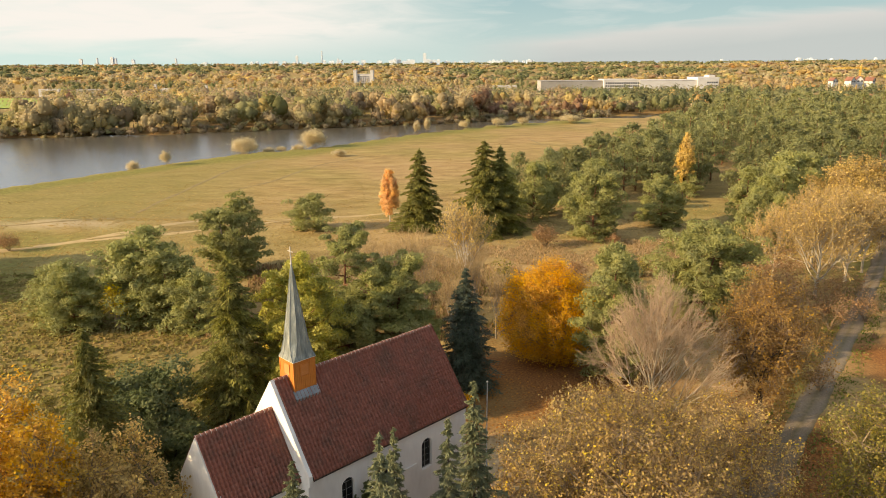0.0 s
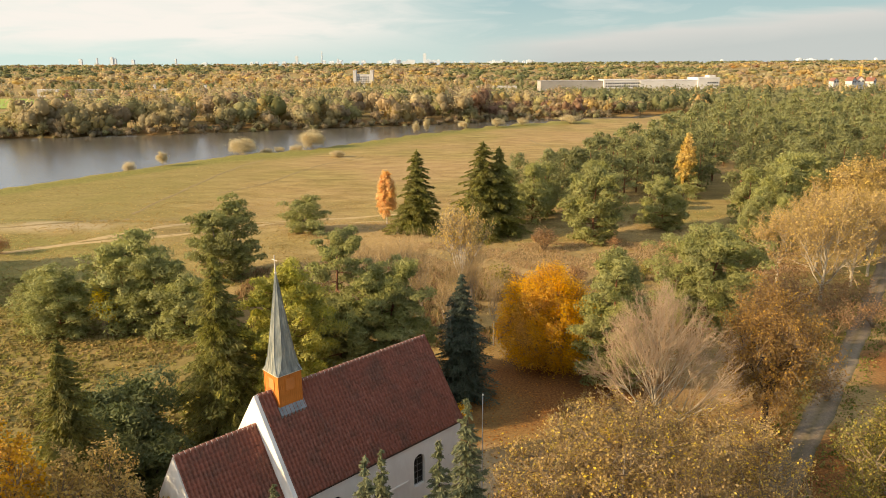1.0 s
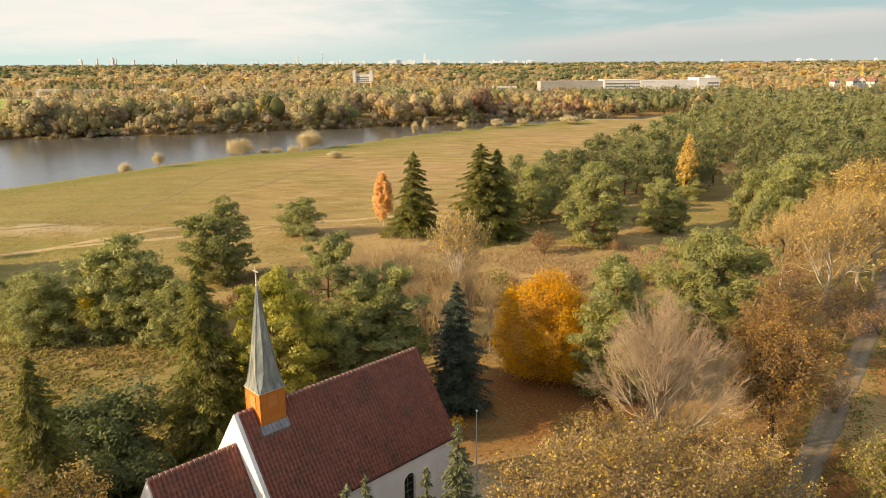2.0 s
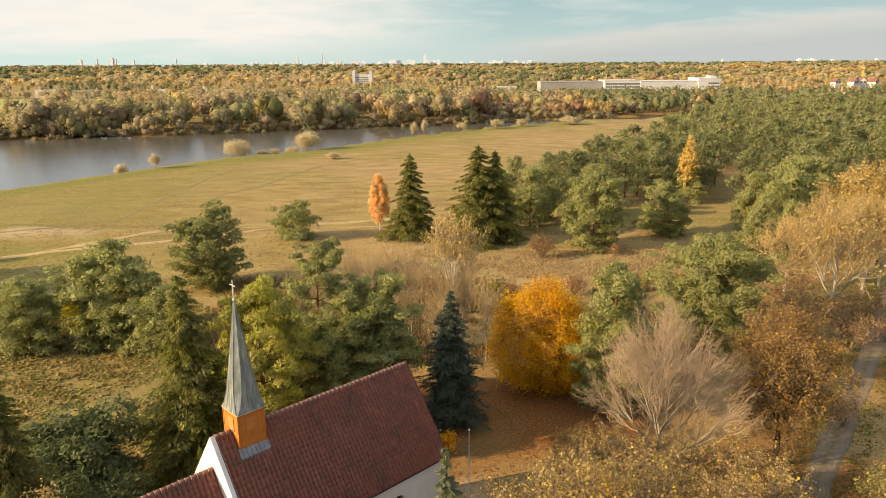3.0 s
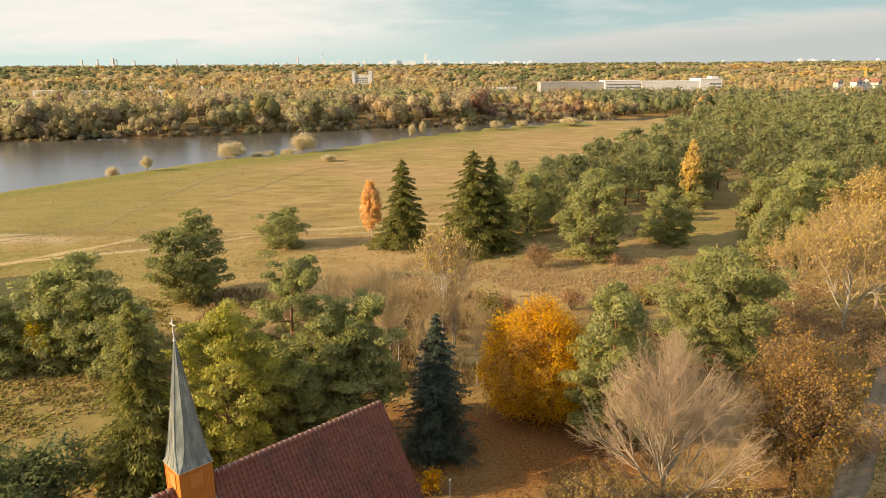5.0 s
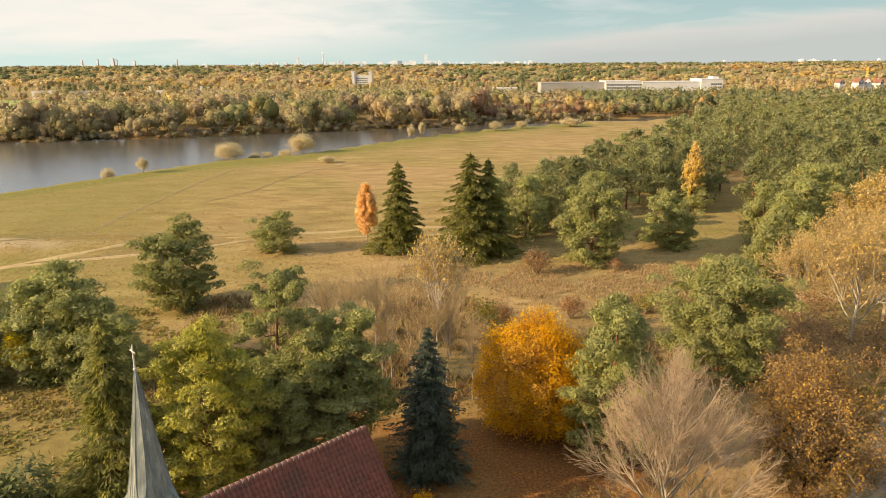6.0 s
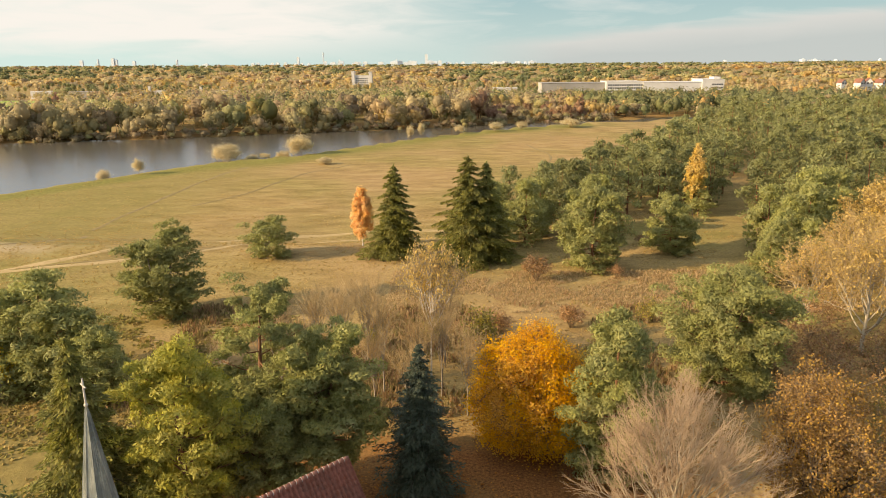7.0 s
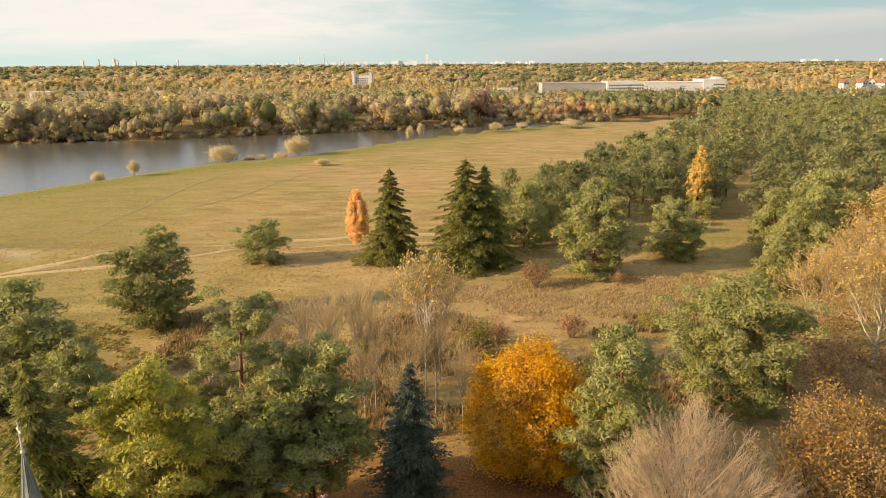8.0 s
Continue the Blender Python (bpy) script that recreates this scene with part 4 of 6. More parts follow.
def broadleaf(name, seed, height, width, base, leaf_mat, bark, twig, tips=420, twigs=4, per_twig=4, leaf=0.26, radius=0.26, limbs=13, rise=0.6, egg=0.0, stems=1, label="", lean=0.0, thin_low=0.0, fine=1.0, spread=0.22, face=0.6, hull=0.36, lumpy=1.0):
    """A deciduous tree: trunk, limbs that carry a lumpy crown, twigs at its outside, leaves on the twigs."""
    rng = np.random.default_rng(seed)
    wood, fine_w, crown = Soup(), Soup(), Soup()
    z0 = base * height
    c, a = (height - z0) / 2, width
    mid = np.array([0, 0, z0 + c])
    # crown targets
    d = unit(rng.normal(size=(tips, 3)))
    lump = 1 + lumpy * 0.13 * np.sin(d @ [3.1, 1.2, 2.2] * 2 + seed) + lumpy * 0.11 * np.sin(d @ [-1.7, 3.3, 2.7] * 2.6 + 2 * seed)
    rr = rng.random(tips) ** hull
    wide = 1 - egg * d[:, 2]
    tp = mid + d * (rr * lump)[:, None] * np.stack([a * wide, a * wide, np.full(tips, c * 0.96)], -1)
    tp[:, 2] = np.clip(tp[:, 2], 0.4, height)
    # limbs
    stations = []
    for s in range(stems):
        foot = np.array([0, 0, -0.3]) if stems == 1 else np.array([0.25 * math.cos(s * 2.1), 0.25 * math.sin(s * 2.1), -0.3])
        top_xy = rng.normal(0, lean * width, 2) if stems == 1 else np.array([0.4 * width * math.cos(s * 6.28 / stems), 0.4 * width * math.sin(s * 6.28 / stems)])
        axis = np.array([foot, [top_xy[0] * 0.2, top_xy[1] * 0.2, z0 + 0.25 * c], [top_xy[0] * 0.6, top_xy[1] * 0.6, z0 + 0.95 * c], [top_xy[0], top_xy[1], z0 + 1.7 * c]])
        axis[1:3, :2] += rng.normal(0, 0.03 * width, (2, 2))
        u = np.linspace(0, 3, 10)
        ax = np.stack([np.interp(u, range(4), axis[:, k]) for k in range(3)], -1)
        rad = np.interp(u, [0, 1, 2, 3], [radius * 1.15, radius * 0.8, radius * 0.42, 0.03]) / stems ** 0.4
        wood.tube(ax, rad, 7)
        stations.append(ax[4:])
        for k in range(limbs // stems):
            f = rng.uniform(0.75, 2.3)
            st = np.array([np.interp(f, range(4), axis[:, m]) for m in range(3)])
            ang = k * 2.4 + rng.uniform(-0.4, 0.4) + s
            e = unit(np.array([math.cos(ang), math.sin(ang), rng.uniform(-0.25, 1.0) * rise]))
            end = mid * [0, 0, 1] + st * [0.5, 0.5, 0] + e * np.array([a, a, c]) * rng.uniform(0.62, 0.88)
            end[2] = max(end[2], st[2] - 0.15 * height)
            bend = st * 0.45 + end * 0.55 + np.array([0, 0, -0.09 * height * (1 - rise)]) + rng.normal(0, 0.05 * width, 3)
            t = np.linspace(0, 1, 7)[:, None]
            cur = st * (1 - t) ** 2 + 2 * bend * t * (1 - t) + end * t * t
            wood.tube(cur, np.linspace(radius * 0.42, 0.035, 7) / stems ** 0.3, 5)
            stations.append(cur[2:])
    st = np.concatenate(stations)
    # each target hangs on the nearest station below or inside it
    cost = np.linalg.norm(tp[:, None] - st[None], axis=2) + 0.8 * np.maximum(0, st[None, :, 2] - tp[:, None, 2])
    on = st[np.argmin(cost, 1)]
    half = on * 0.5 + tp * 0.5 + rng.normal(0, 0.05, (tips, 3)) * width * 0.5 - [0, 0, 0.03 * width]
    sticks(fine_w, on, half, 0.045 * fine, 0.03 * fine)
    sticks(fine_w, half, tp, 0.03 * fine, 0.016 * fine)
    out_ = unit(tp - mid - [0, 0, -0.5 * c])
    tw_from = np.repeat(half * 0.35 + tp * 0.65, twigs, 0) * 0.5 + np.repeat(tp, twigs, 0) * 0.5
    tw_dir = unit(np.repeat(out_, twigs, 0) * 0.8 + rng.normal(0, 0.55, (tips * twigs, 3)) + [0, 0, 0.35])
    tw_to = tw_from + tw_dir * (width * rng.uniform(0.10, 0.25, (tips * twigs, 1)))
    sticks(fine_w, tw_from, tw_to, 0.014 * fine, 0.006 * fine)
    n2 = len(tw_to)
    f = rng.uniform(0.3, 1.1, (n2 * per_twig, 1))
    lp = np.repeat(tw_from, per_twig, 0) * (1 - f) + np.repeat(tw_to, per_twig, 0) * f + rng.normal(0, spread, (n2 * per_twig, 3))
    keep = (lp[:, 2] > 0.15) & (rng.random(len(lp)) < 1 - thin_low * np.clip(1.1 - lp[:, 2] / height * 1.2, 0, 1))
    lp = lp[keep]
    crown.leaves(lp, leaf, rng, 0.3, unit(lp - mid) * face, 1.4)
    fit_size([wood, fine_w, crown], height, width)
    tree = tagged(new(name), label, "tree")
    part("trunk", wood.mesh("trunk", bark, True), tree)
    tagged(part("branchwork", fine_w.mesh("branchwork", twig), tree), kind="stuff")
    part("crown", crown.mesh("leaves", leaf_mat), tree)
    return tree


def conifer(name, seed, height, width, mat, label, levels=26, dense=9, size=0.55, droop=0.35, base=0.06, bark=None, shape=0.85, fill=3):
    """A spruce or fir: whorls of hanging boughs set with needle sprays."""
    rng = np.random.default_rng(seed)
    sp, wood = Soup(), Soup()
    wood.tube([(0, 0, -0.3), (0.05, 0, height * 0.5), (0, 0, height * 0.985)], [height * 0.017, height * 0.009, 0.02], 7)
    at, out_, long_way = [], [], []
    for i in range(levels):
        f = base + (1 - base) * (i + rng.uniform(0, 0.6)) / levels
        z = f * height
        R = width * (1 - f) ** shape * rng.uniform(0.76, 1.18) + 0.12
        nb = max(5, int(dense * (1 - 0.45 * f)))
        spin = rng.uniform(0, 6.28)
        for b in range(nb):
            a = spin + b * 6.283 / nb + rng.normal(0, 0.16)
            r = R * rng.uniform(0.5, 1.2)
            cs, sn = math.cos(a), math.sin(a)
            zs = z + rng.normal(0, height * 0.008)
            curve = lambda u: np.array([cs * r * u, sn * r * u, zs - droop * r * (u ** 1.4) + 0.16 * droop * r * u ** 4])
            wood.tube([curve(0), curve(0.5), curve(0.95)], [0.045 * (1.2 - f), 0.03 * (1.2 - f), 0.008], 3)
            m = int(5 + 8 * r)
            for u in np.linspace(0.16, 1.0, m):
                for _ in range(fill):
                    w = (0.30 * (1 - u) + 0.12) * r * rng.uniform(-1, 1)
                    p = curve(u) + np.array([-sn * w, cs * w, -abs(w) * 0.3 - rng.uniform(0, 0.16)])
                    at.append(p)
                    out_.append((cs + sn * np.sign(w) * -0.5, sn + cs * np.sign(w) * 0.5, -0.35))
    for _ in range(14):
        at.append((rng.normal(0, 0.06), rng.normal(0, 0.06), height * rng.uniform(0.93, 1.0)))
        out_.append((0, 0, 1))
    sp.leaves(np.array(at), size * 0.34, rng, 0.9, np.array(out_) * 0.9, 2.9, along=np.array(out_))
    tree = tagged(new(name), label, "tree")
    part("trunk", wood.mesh("trunk", bark or M["bark_dark"], True), tree)
    part("crown", sp.mesh("needles", mat), tree)
    return tree


def pine(name, seed, height, width, mat, label, clumps=55, tuft=70, blade=0.3, bare=0.4, flat=0.75, stems=1, bark=None, lean=0.03, puff=1.15, limbs=0, top=2.0):
    """A Scots pine: ruddy stem, crooked limbs and many puffs of needles; with limbs the puffs lie in tiers along them."""
    rng = np.random.default_rng(seed)
    sp, wood = Soup(), Soup()
    axes = []
    for k in range(stems):
        tip = np.array([rng.normal(0, lean * height) + (0 if stems == 1 else width * 0.3 * math.cos(k * 6.28 / stems + 1)), rng.normal(0, lean * height) + (0 if stems == 1 else width * 0.3 * math.sin(k * 6.28 / stems + 1)), height * (1 if k == 0 else rng.uniform(0.86, 0.96))])
        mid = tip * 0.5 + rng.normal(0, 0.02 * height, 3) * [1, 1, 0]
        line = np.array([(0.12 * k, 0, -0.3), mid * [0.6, 0.6, 0.6], mid * [1.1, 1.1, 1.15], tip * 0.96])
        wood.tube(line, [height * 0.017 / stems ** 0.4, height * 0.013 / stems ** 0.4, height * 0.009, 0.03], 7)
        axes.append(line)

    def ball(p, cr, fl):
        """A rounded puff: most sprays lie on its skin and face outwards, the rest bristle."""
        d = unit(rng.normal(size=(tuft, 3)))
        d[:, 2] = np.where(d[:, 2] < -0.45, -d[:, 2] * 0.7, d[:, 2])
        q = p + d * [cr, cr, cr * fl] * rng.uniform(0.74, 1.05, (tuft, 1))
        k = tuft * 3 // 4
        sp.leaves(q[:k], blade * 0.62, rng, 0.12, d[:k] * 2.6, 2.2)
        sp.leaves(q[k:] + d[k:] * 0.12 * cr, blade * 0.36, rng, 0.2, None, 4.5, along=d[k:] + [0, 0, 0.3])

    own = width / (1 + 0.12 * (stems - 1))
    for line in axes:
        ph = rng.uniform(0, 6.28, 4)

        def station(g):
            f = bare + (1 - bare) * g
            i = min(int(f * 3), 2)
            return line[i] + (line[i + 1] - line[i]) * (f * 3 - i)

        def girth(g, a):
            dome = max(0.03, 1 - (max(0.0, g - 0.25) / 0.77) ** top) ** 0.5 * (0.66 + 0.34 * min(1, g / 0.25))
            return own * dome * (1 + 0.15 * math.sin(2 * a + ph[0] + 5 * g) + 0.11 * math.sin(5 * a + ph[1] - 7 * g))

        if limbs:
            n_l = limbs // stems
            per = max(2, clumps // limbs)
            for k in range(n_l):
                g = (k + rng.uniform(0, 0.8)) / n_l
                a = k * 2.4 + rng.normal(0, 0.3)
                reach = girth(g, a) * rng.uniform(0.72, 1.05)
                on = station(g * 0.94)
                way, side = np.array([math.cos(a), math.sin(a), 0]), np.array([-math.sin(a), math.cos(a), 0])
                climb = (0.1 + 0.45 * g) * reach + rng.normal(0, 0.04 * height)
                bend = lambda u: on + way * reach * u + [0, 0, climb * u * u - 0.16 * reach * u * (1 - u)]
                wood.tube([bend(0), bend(0.35), bend(0.7), bend(0.95)], [0.10 * (1.3 - g), 0.075 * (1.3 - g), 0.045, 0.015], 4)
                for q in range(per):
                    u = 0.28 + 0.72 * ((q + rng.random()) / per) ** 0.7
                    p = bend(u) + side * rng.normal(0, 0.26) * reach + [0, 0, rng.normal(0.1, 0.55) * puff]
                    ball(p, puff * rng.uniform(0.7, 1.25) * (0.75 + 0.35 * u), flat)
        else:
            for c in range(clumps // stems):
                g = rng.random() ** 0.85
                on = station(g)
                a = rng.uniform(0, 6.283)
                reach = girth(g, a) * math.sqrt(rng.uniform(0.12, 1.0)) * 0.86
                p = on + np.array([math.cos(a) * reach, math.sin(a) * reach, rng.uniform(-0.01, 0.05) * height])
                if c % 3 == 0:
                    low = on - [0, 0, min(0.45 * reach, 0.08 * height)]
                    wood.tube([low, low * 0.5 + p * 0.5 + rng.normal(0, 0.04 * own, 3), p], [0.07 + 0.06 * (1 - g), 0.05, 0.015], 4)
                ball(p, puff * rng.uniform(0.65, 1.3), flat)
        for q in range(max(3, clumps // stems // 14)):
            ball(line[3] + rng.normal(0, 0.1 * own, 3) - [0, 0, rng.uniform(0, 0.12) * height], puff * rng.uniform(0.7, 1.1), 1.0)
    fit_size([wood, sp], height, width, 97)
    tree = tagged(new(name), label, "tree")
    part("trunk", wood.mesh("trunk", bark or M["bark_pine"], True), tree)
    part("crown", sp.mesh("needles", mat), tree)
    return tree


def fan_tree(name, seed, height, width, bark, twig, label, fork=0.14, limbs=9, levels=5, fine=1.0, girth=0.22, open_=0.75, leaf_mat=None, leaf=0.2, every=3):
    """A leafless or nearly leafless tree: limbs fork again and again into an upright fan of twigs."""
    rng = np.random.default_rng(seed)
    wood, tw, crown = Soup(), Soup(), Soup()
    sway = rng.normal(0, 0.02 * height, (4, 2))
    zs = np.array([-0.3, fork * height, 0.42 * height, 0.62 * height])
    axis = np.column_stack([sway * [[0], [0.3], [1], [1.5]], zs])
    wood.tube(axis, [girth * 1.1, girth * 0.85, girth * 0.5, girth * 0.28], 8)
    k = np.arange(limbs)
    f = fork + (0.58 - fork) * (k / limbs) ** 1.1
    pos = np.stack([np.interp(f * height, zs, axis[:, i]) for i in range(3)], -1)
    a = k * 2.4 + rng.normal(0, 0.25, limbs)
    tilt = open_ * (1.0 - 0.75 * k / limbs) * rng.uniform(0.75, 1.1, limbs)
    d = np.stack([np.cos(a) * np.sin(tilt), np.sin(a) * np.sin(tilt), np.cos(tilt)], -1)
    length = height * (0.36 - 0.12 * k / limbs)
    rad = girth * (0.55 - 0.25 * k / limbs)
    for lv in range(levels):
        n = len(pos)
        L = (length * rng.uniform(0.75, 1.15, n))[:, None]
        mid = pos + d * L * 0.5 + rng.normal(0, 0.035, (n, 3)) * L
        d2 = unit(d + rng.normal(0, 0.13, (n, 3)) + [0, 0, 0.16])
        end = mid + d2 * L * 0.5
        to = wood if lv < 2 else tw
        r0 = np.maximum(rad, 0.008 * fine)[:, None]
        sticks(to, pos, mid, r0, r0 * 0.8)
        sticks(to, mid, end, r0 * 0.8, r0 * 0.58)
        new_p, new_d, new_l, new_r = [], [], [], []
        for base, share, wide, shrink in ((end, 0.62, 0.24, 0.58), (end, 0.60, 0.38, 0.52), (mid, 0.62, 0.50, 0.5), (pos * 0.3 + mid * 0.7 if lv else mid * 0.4 + end * 0.6, 0.6, 0.55, 0.46)):
            new_p.append(base)
            out_ = base * [1, 1, 0] / (width + 1e-6)
            new_d.append(unit(d2 + rng.normal(0, wide, (n, 3)) + out_ * 0.14 + [0, 0, 0.10]))
            new_l.append(length * share)
            new_r.append(rad * shrink)
        pos, d, length, rad = np.concatenate(new_p), np.concatenate(new_d), np.concatenate(new_l), np.concatenate(new_r)
    n = len(pos)
    tip = pos + d * (length * rng.uniform(0.6, 1.2, n))[:, None]
    sticks(tw, pos, tip, 0.010 * fine, 0.006 * fine)
    if leaf_mat:
        lp = tip[::every] + rng.normal(0, 0.12, (len(tip[::every]), 3))
        crown.leaves(lp[lp[:, 2] > 0.3], leaf, rng, 0.3, None, 1.4)
    fit_size([wood, tw] + ([crown] if leaf_mat else []), height, width, 97)
    tree = tagged(new(name), label, "tree")
    part("trunk", wood.mesh("trunk", bark, True), tree)
    tagged(part("branchwork", tw.mesh("branchwork", twig), tree), kind="stuff")
    if leaf_mat:
        part("crown", crown.mesh("leaves", leaf_mat), tree)
    return tree


def shrub(name, seed, height, width, mat, label, n=900, leaf=0.24, bark=None):
    """A many-stemmed bush."""
    rng = np.random.default_rng(seed)
    sp, wood = Soup(), Soup()
    at = []
    for k in range(26):
        a, r = rng.uniform(0, 6.28), width * math.sqrt(rng.random()) * 0.95
        top = np.array([math.cos(a) * r, math.sin(a) * r, height * (1 - 0.5 * (r / width) ** 2) * rng.uniform(0.75, 1.02)])
        mid = top * [0.45, 0.45, 0.55] + rng.normal(0, 0.08, 3)
        wood.tube([(rng.normal(0, 0.12), rng.normal(0, 0.12), -0.1), mid, top], [0.045, 0.03, 0.008], 3)
        for j in range(6):
            q = mid + (top - mid) * rng.uniform(0.1, 1)
            e = q + rng.normal(0, 0.16, 3) * width + [0, 0, 0.1 * height]
            wood.tube([q, e], [0.016, 0.005], 3)
            at.append(e + rng.normal(0, 0.13, (n // 156, 3)) * width)
    at = np.concatenate(at)
    at[:, 2] = np.clip(at[:, 2], 0.05, None)
    d = at / (np.linalg.norm(at, axis=1, keepdims=True) + 1e-6)
    sp.leaves(at, leaf, rng, 0.3, d, 1.4)
    tree = tagged(new(name), label, "shrub")
    tagged(part("branchwork", wood.mesh("stems", bark or M["twig"]), tree), kind="stuff")
    part("crown", sp.mesh("leaves", mat), tree)
    return tree


def at(x, y, turn=0.0, k=1.0, kz=None):
    return pose(x, y, float(land(x, y)) - 0.05, 0, 0, turn) @ Matrix.Diagonal((k, k, kz or k, 1))


def put(tree, x, y, turn=0.0, k=1.0, kz=None):
    tree.matrix_world = at(x, y, turn, k, kz)
    return tree


def again(tree, x, y, turn=0.0, k=1.0, kz=None, label=""):
    base = tree.scale.copy()
    tree.scale = (1, 1, 1)
    c = copy_thing(tree, at(x, y, turn, k, kz))
    tree.scale = base
    return tagged(c, label)


# spruces and firs round the church
firA = put(conifer("spruce_tree", 11, 20.6, 6.5, M["spruce"], "tall dark green spruce with drooping boughs beside the church", 38, 14, 0.5, 0.38, 0.03, shape=0.72, fill=4), -21.6, 66.5)
again(firA, -27.6, 49.6, 120, 0.8, 0.93, "dark green spruce beside a broad yew")
firB = put(conifer("fir_tree", 12, 15.2, 4.6, M["fir"], "dense dark blue-green fir behind the church roof", 44, 13, 0.36, 0.16, 0.02, shape=0.72, fill=4), 2.6, 78)
young = put(conifer("young_spruce", 13, 7.5, 1.3, M["spruce"], "slim young spruce with thin boughs", 20, 7, 0.4, 0.35, 0.2), -18.5, 60)
blue = put(conifer("blue_spruce", 14, 18.0, 3.4, M["bluespruce"], "grey-green spruce in front of the church wall", 40, 10, 0.42, 0.1, 0.04, shape=0.9), 2.0, 42.0)
again(blue, 0.25, 38.0, 70, 0.85, 0.97)
again(blue, -3.9, 37.0, 140, 0.88, 0.95)
again(blue, -3.2, 39.2, 200, 0.7, 0.9)
again(blue, -9.8, 39.5, 250, 0.8, 0.76)
spA = put(conifer("spruce_tree", 15, 19.2, 7.8, M["spruce"], "tall dark spruce at the edge of the meadow", 30, 12, 0.78, 0.36, 0.04, shape=0.72), -5.4, 162)
spB = put(conifer("spruce_tree", 16, 21.6, 8.8, M["spruce"], "broad dark spruce with a split top at the meadow's edge", 30, 12, 0.82, 0.36, 0.03, shape=0.66), 9.6, 158)
again(spB, 13.4, 160, 90, 0.85, 0.93)

# two dark columns of thuja at the foot of the nave wall, and a small orange shrub past the gable
thuja = put(conifer("thuja_bush", 17, 6.8, 0.85, M["yew"], "narrow dark green thuja against the church wall", 26, 8, 0.3, -0.5, 0.02, shape=0.45, fill=4), -6.0, 47.8)
again(thuja, -6.9, 47.1, 100, 0.9, 0.86)
put(shrub("bush", 59, 2.6, 1.2, M["maple"], "small orange-leaved shrub behind the church gable", 900, 0.16), 2.4, 70.5)

# yew
yew = put(pine("yew_bush", 21, 11.6, 5.6, M["yew"], "broad dark green yew beside the church", 150, 200, 0.34, 0.0, 0.9, 3, M["bark_dark"], puff=1.3, top=3.5), -29.0, 59.5)
again(yew, -25.0, 54.0, 80, 0.8)

# pines behind the church
pB = put(pine("pine_tree", 22, 19.9, 5.8, M["pine_yellow"], "tall yellowish green pine with a ruddy trunk", 280, 180, 0.28, 0.26, 0.6, puff=0.9, limbs=42, top=2.6), -14.5, 69.5)
pU = put(pine("pine_tree", 23, 20.9, 4.9, M["pine"], "tall thin-crowned pine with a ruddy trunk", 140, 180, 0.27, 0.42, 0.5, puff=0.85, limbs=20, top=3.5), -12.0, 80.5)
pD = put(pine("pine_tree", 24, 17.3, 5.0, M["pine"], "dense green pine with several pale stems", 250, 180, 0.28, 0.3, 0.6, stems=2, puff=0.9, limbs=38), -6.0, 78.0)
again(pD, -10.5, 74.0, 70, 0.85, 0.8)
again(pB, -17.5, 76.0, 160, 0.8, 0.72)
pG = put(pine("pine_tree", 25, 17.8, 4.8, M["pine"], "light green pine behind the orange maple", 200, 190, 0.28, 0.06, 0.65, puff=0.95, limbs=32), 20.6, 80)
pR = put(pine("pine_tree", 26, 16.2, 7.6, M["pine"], "broad bushy grey-green pine", 360, 180, 0.29, 0.0, 0.75, 3, puff=1.1, limbs=51, top=4.0), 38.6, 98.5)
# pines of the meadow
lB = put(pine("pine_tree", 27, 15.8, 6.5, M["pine"], "broad lone pine with forked pale stems in the meadow", 280, 110, 0.40, 0.06, 0.7, 2, M["bark_grey"], puff=1.12, limbs=42, top=2.2), -40.0, 126.5)
lA = put(pine("pine_tree", 28, 9.2, 5.8, M["pine"], "low round lone pine in the meadow", 100, 100, 0.42, 0.04, 0.75, 3, M["bark_grey"], puff=1.2, limbs=27, top=2.4), -32.0, 162)
l2 = put(pine("pine_tree", 29, 15.0, 6.4, M["pine"], "broad grey-green pine in a group on the meadow", 260, 84, 0.42, 0.02, 0.7, 2, puff=1.12, limbs=42), -46.5, 102)
again(l2, -55.5, 98, 70, 0.78, 0.72)
again(l2, -40.5, 99.5, 140, 0.8, 0.82)
again(l2, -60.0, 103, 210, 0.7, 0.6)
again(l2, -36.5, 97, 300, 0.62, 0.62)
# unseen pines to the left, added only to shade the meadow
for x, y, k in ((-99, 119, 1.0), (-106, 127, 1.05), (-93, 110, 0.9)):
    again(l2, x, y, x * 19, k, label="unseen grey-green pine added to throw its shadow over the meadow")
# pines at the strip of rough grass
bp = put(pine("pine_tree", 30, 17.4, 6.8, M["pine"], "broad pine with branches down to the grass", 260, 90, 0.45, 0.0, 0.75, 1, puff=1.2, limbs=42), 33.6, 152)
dp = put(pine("pine_tree", 31, 13.2, 5.7, M["pine"], "rounded dark pine standing alone on the grass", 180, 90, 0.45, 0.02, 0.75, 1, puff=1.15, limbs=30, top=2.6), 52.2, 163)
pc = put(pine("pine_tree", 32, 15.4, 5.0, M["pine"], "dense pine at the edge of the wood", 95, 72, 0.52, 0.03, 0.8, puff=1.4), 22.5, 170)
for x, y, k, r in ((15.5, 176, 0.95, 40), (28, 184, 0.95, 90), (19, 186, 0.9, 160), (38.5, 178, 0.97, 200), (33, 172, 0.8, 300), (24.5, 178, 0.92, 20), (43, 186, 0.9, 70)):
    again(pc, x, y, r, k)
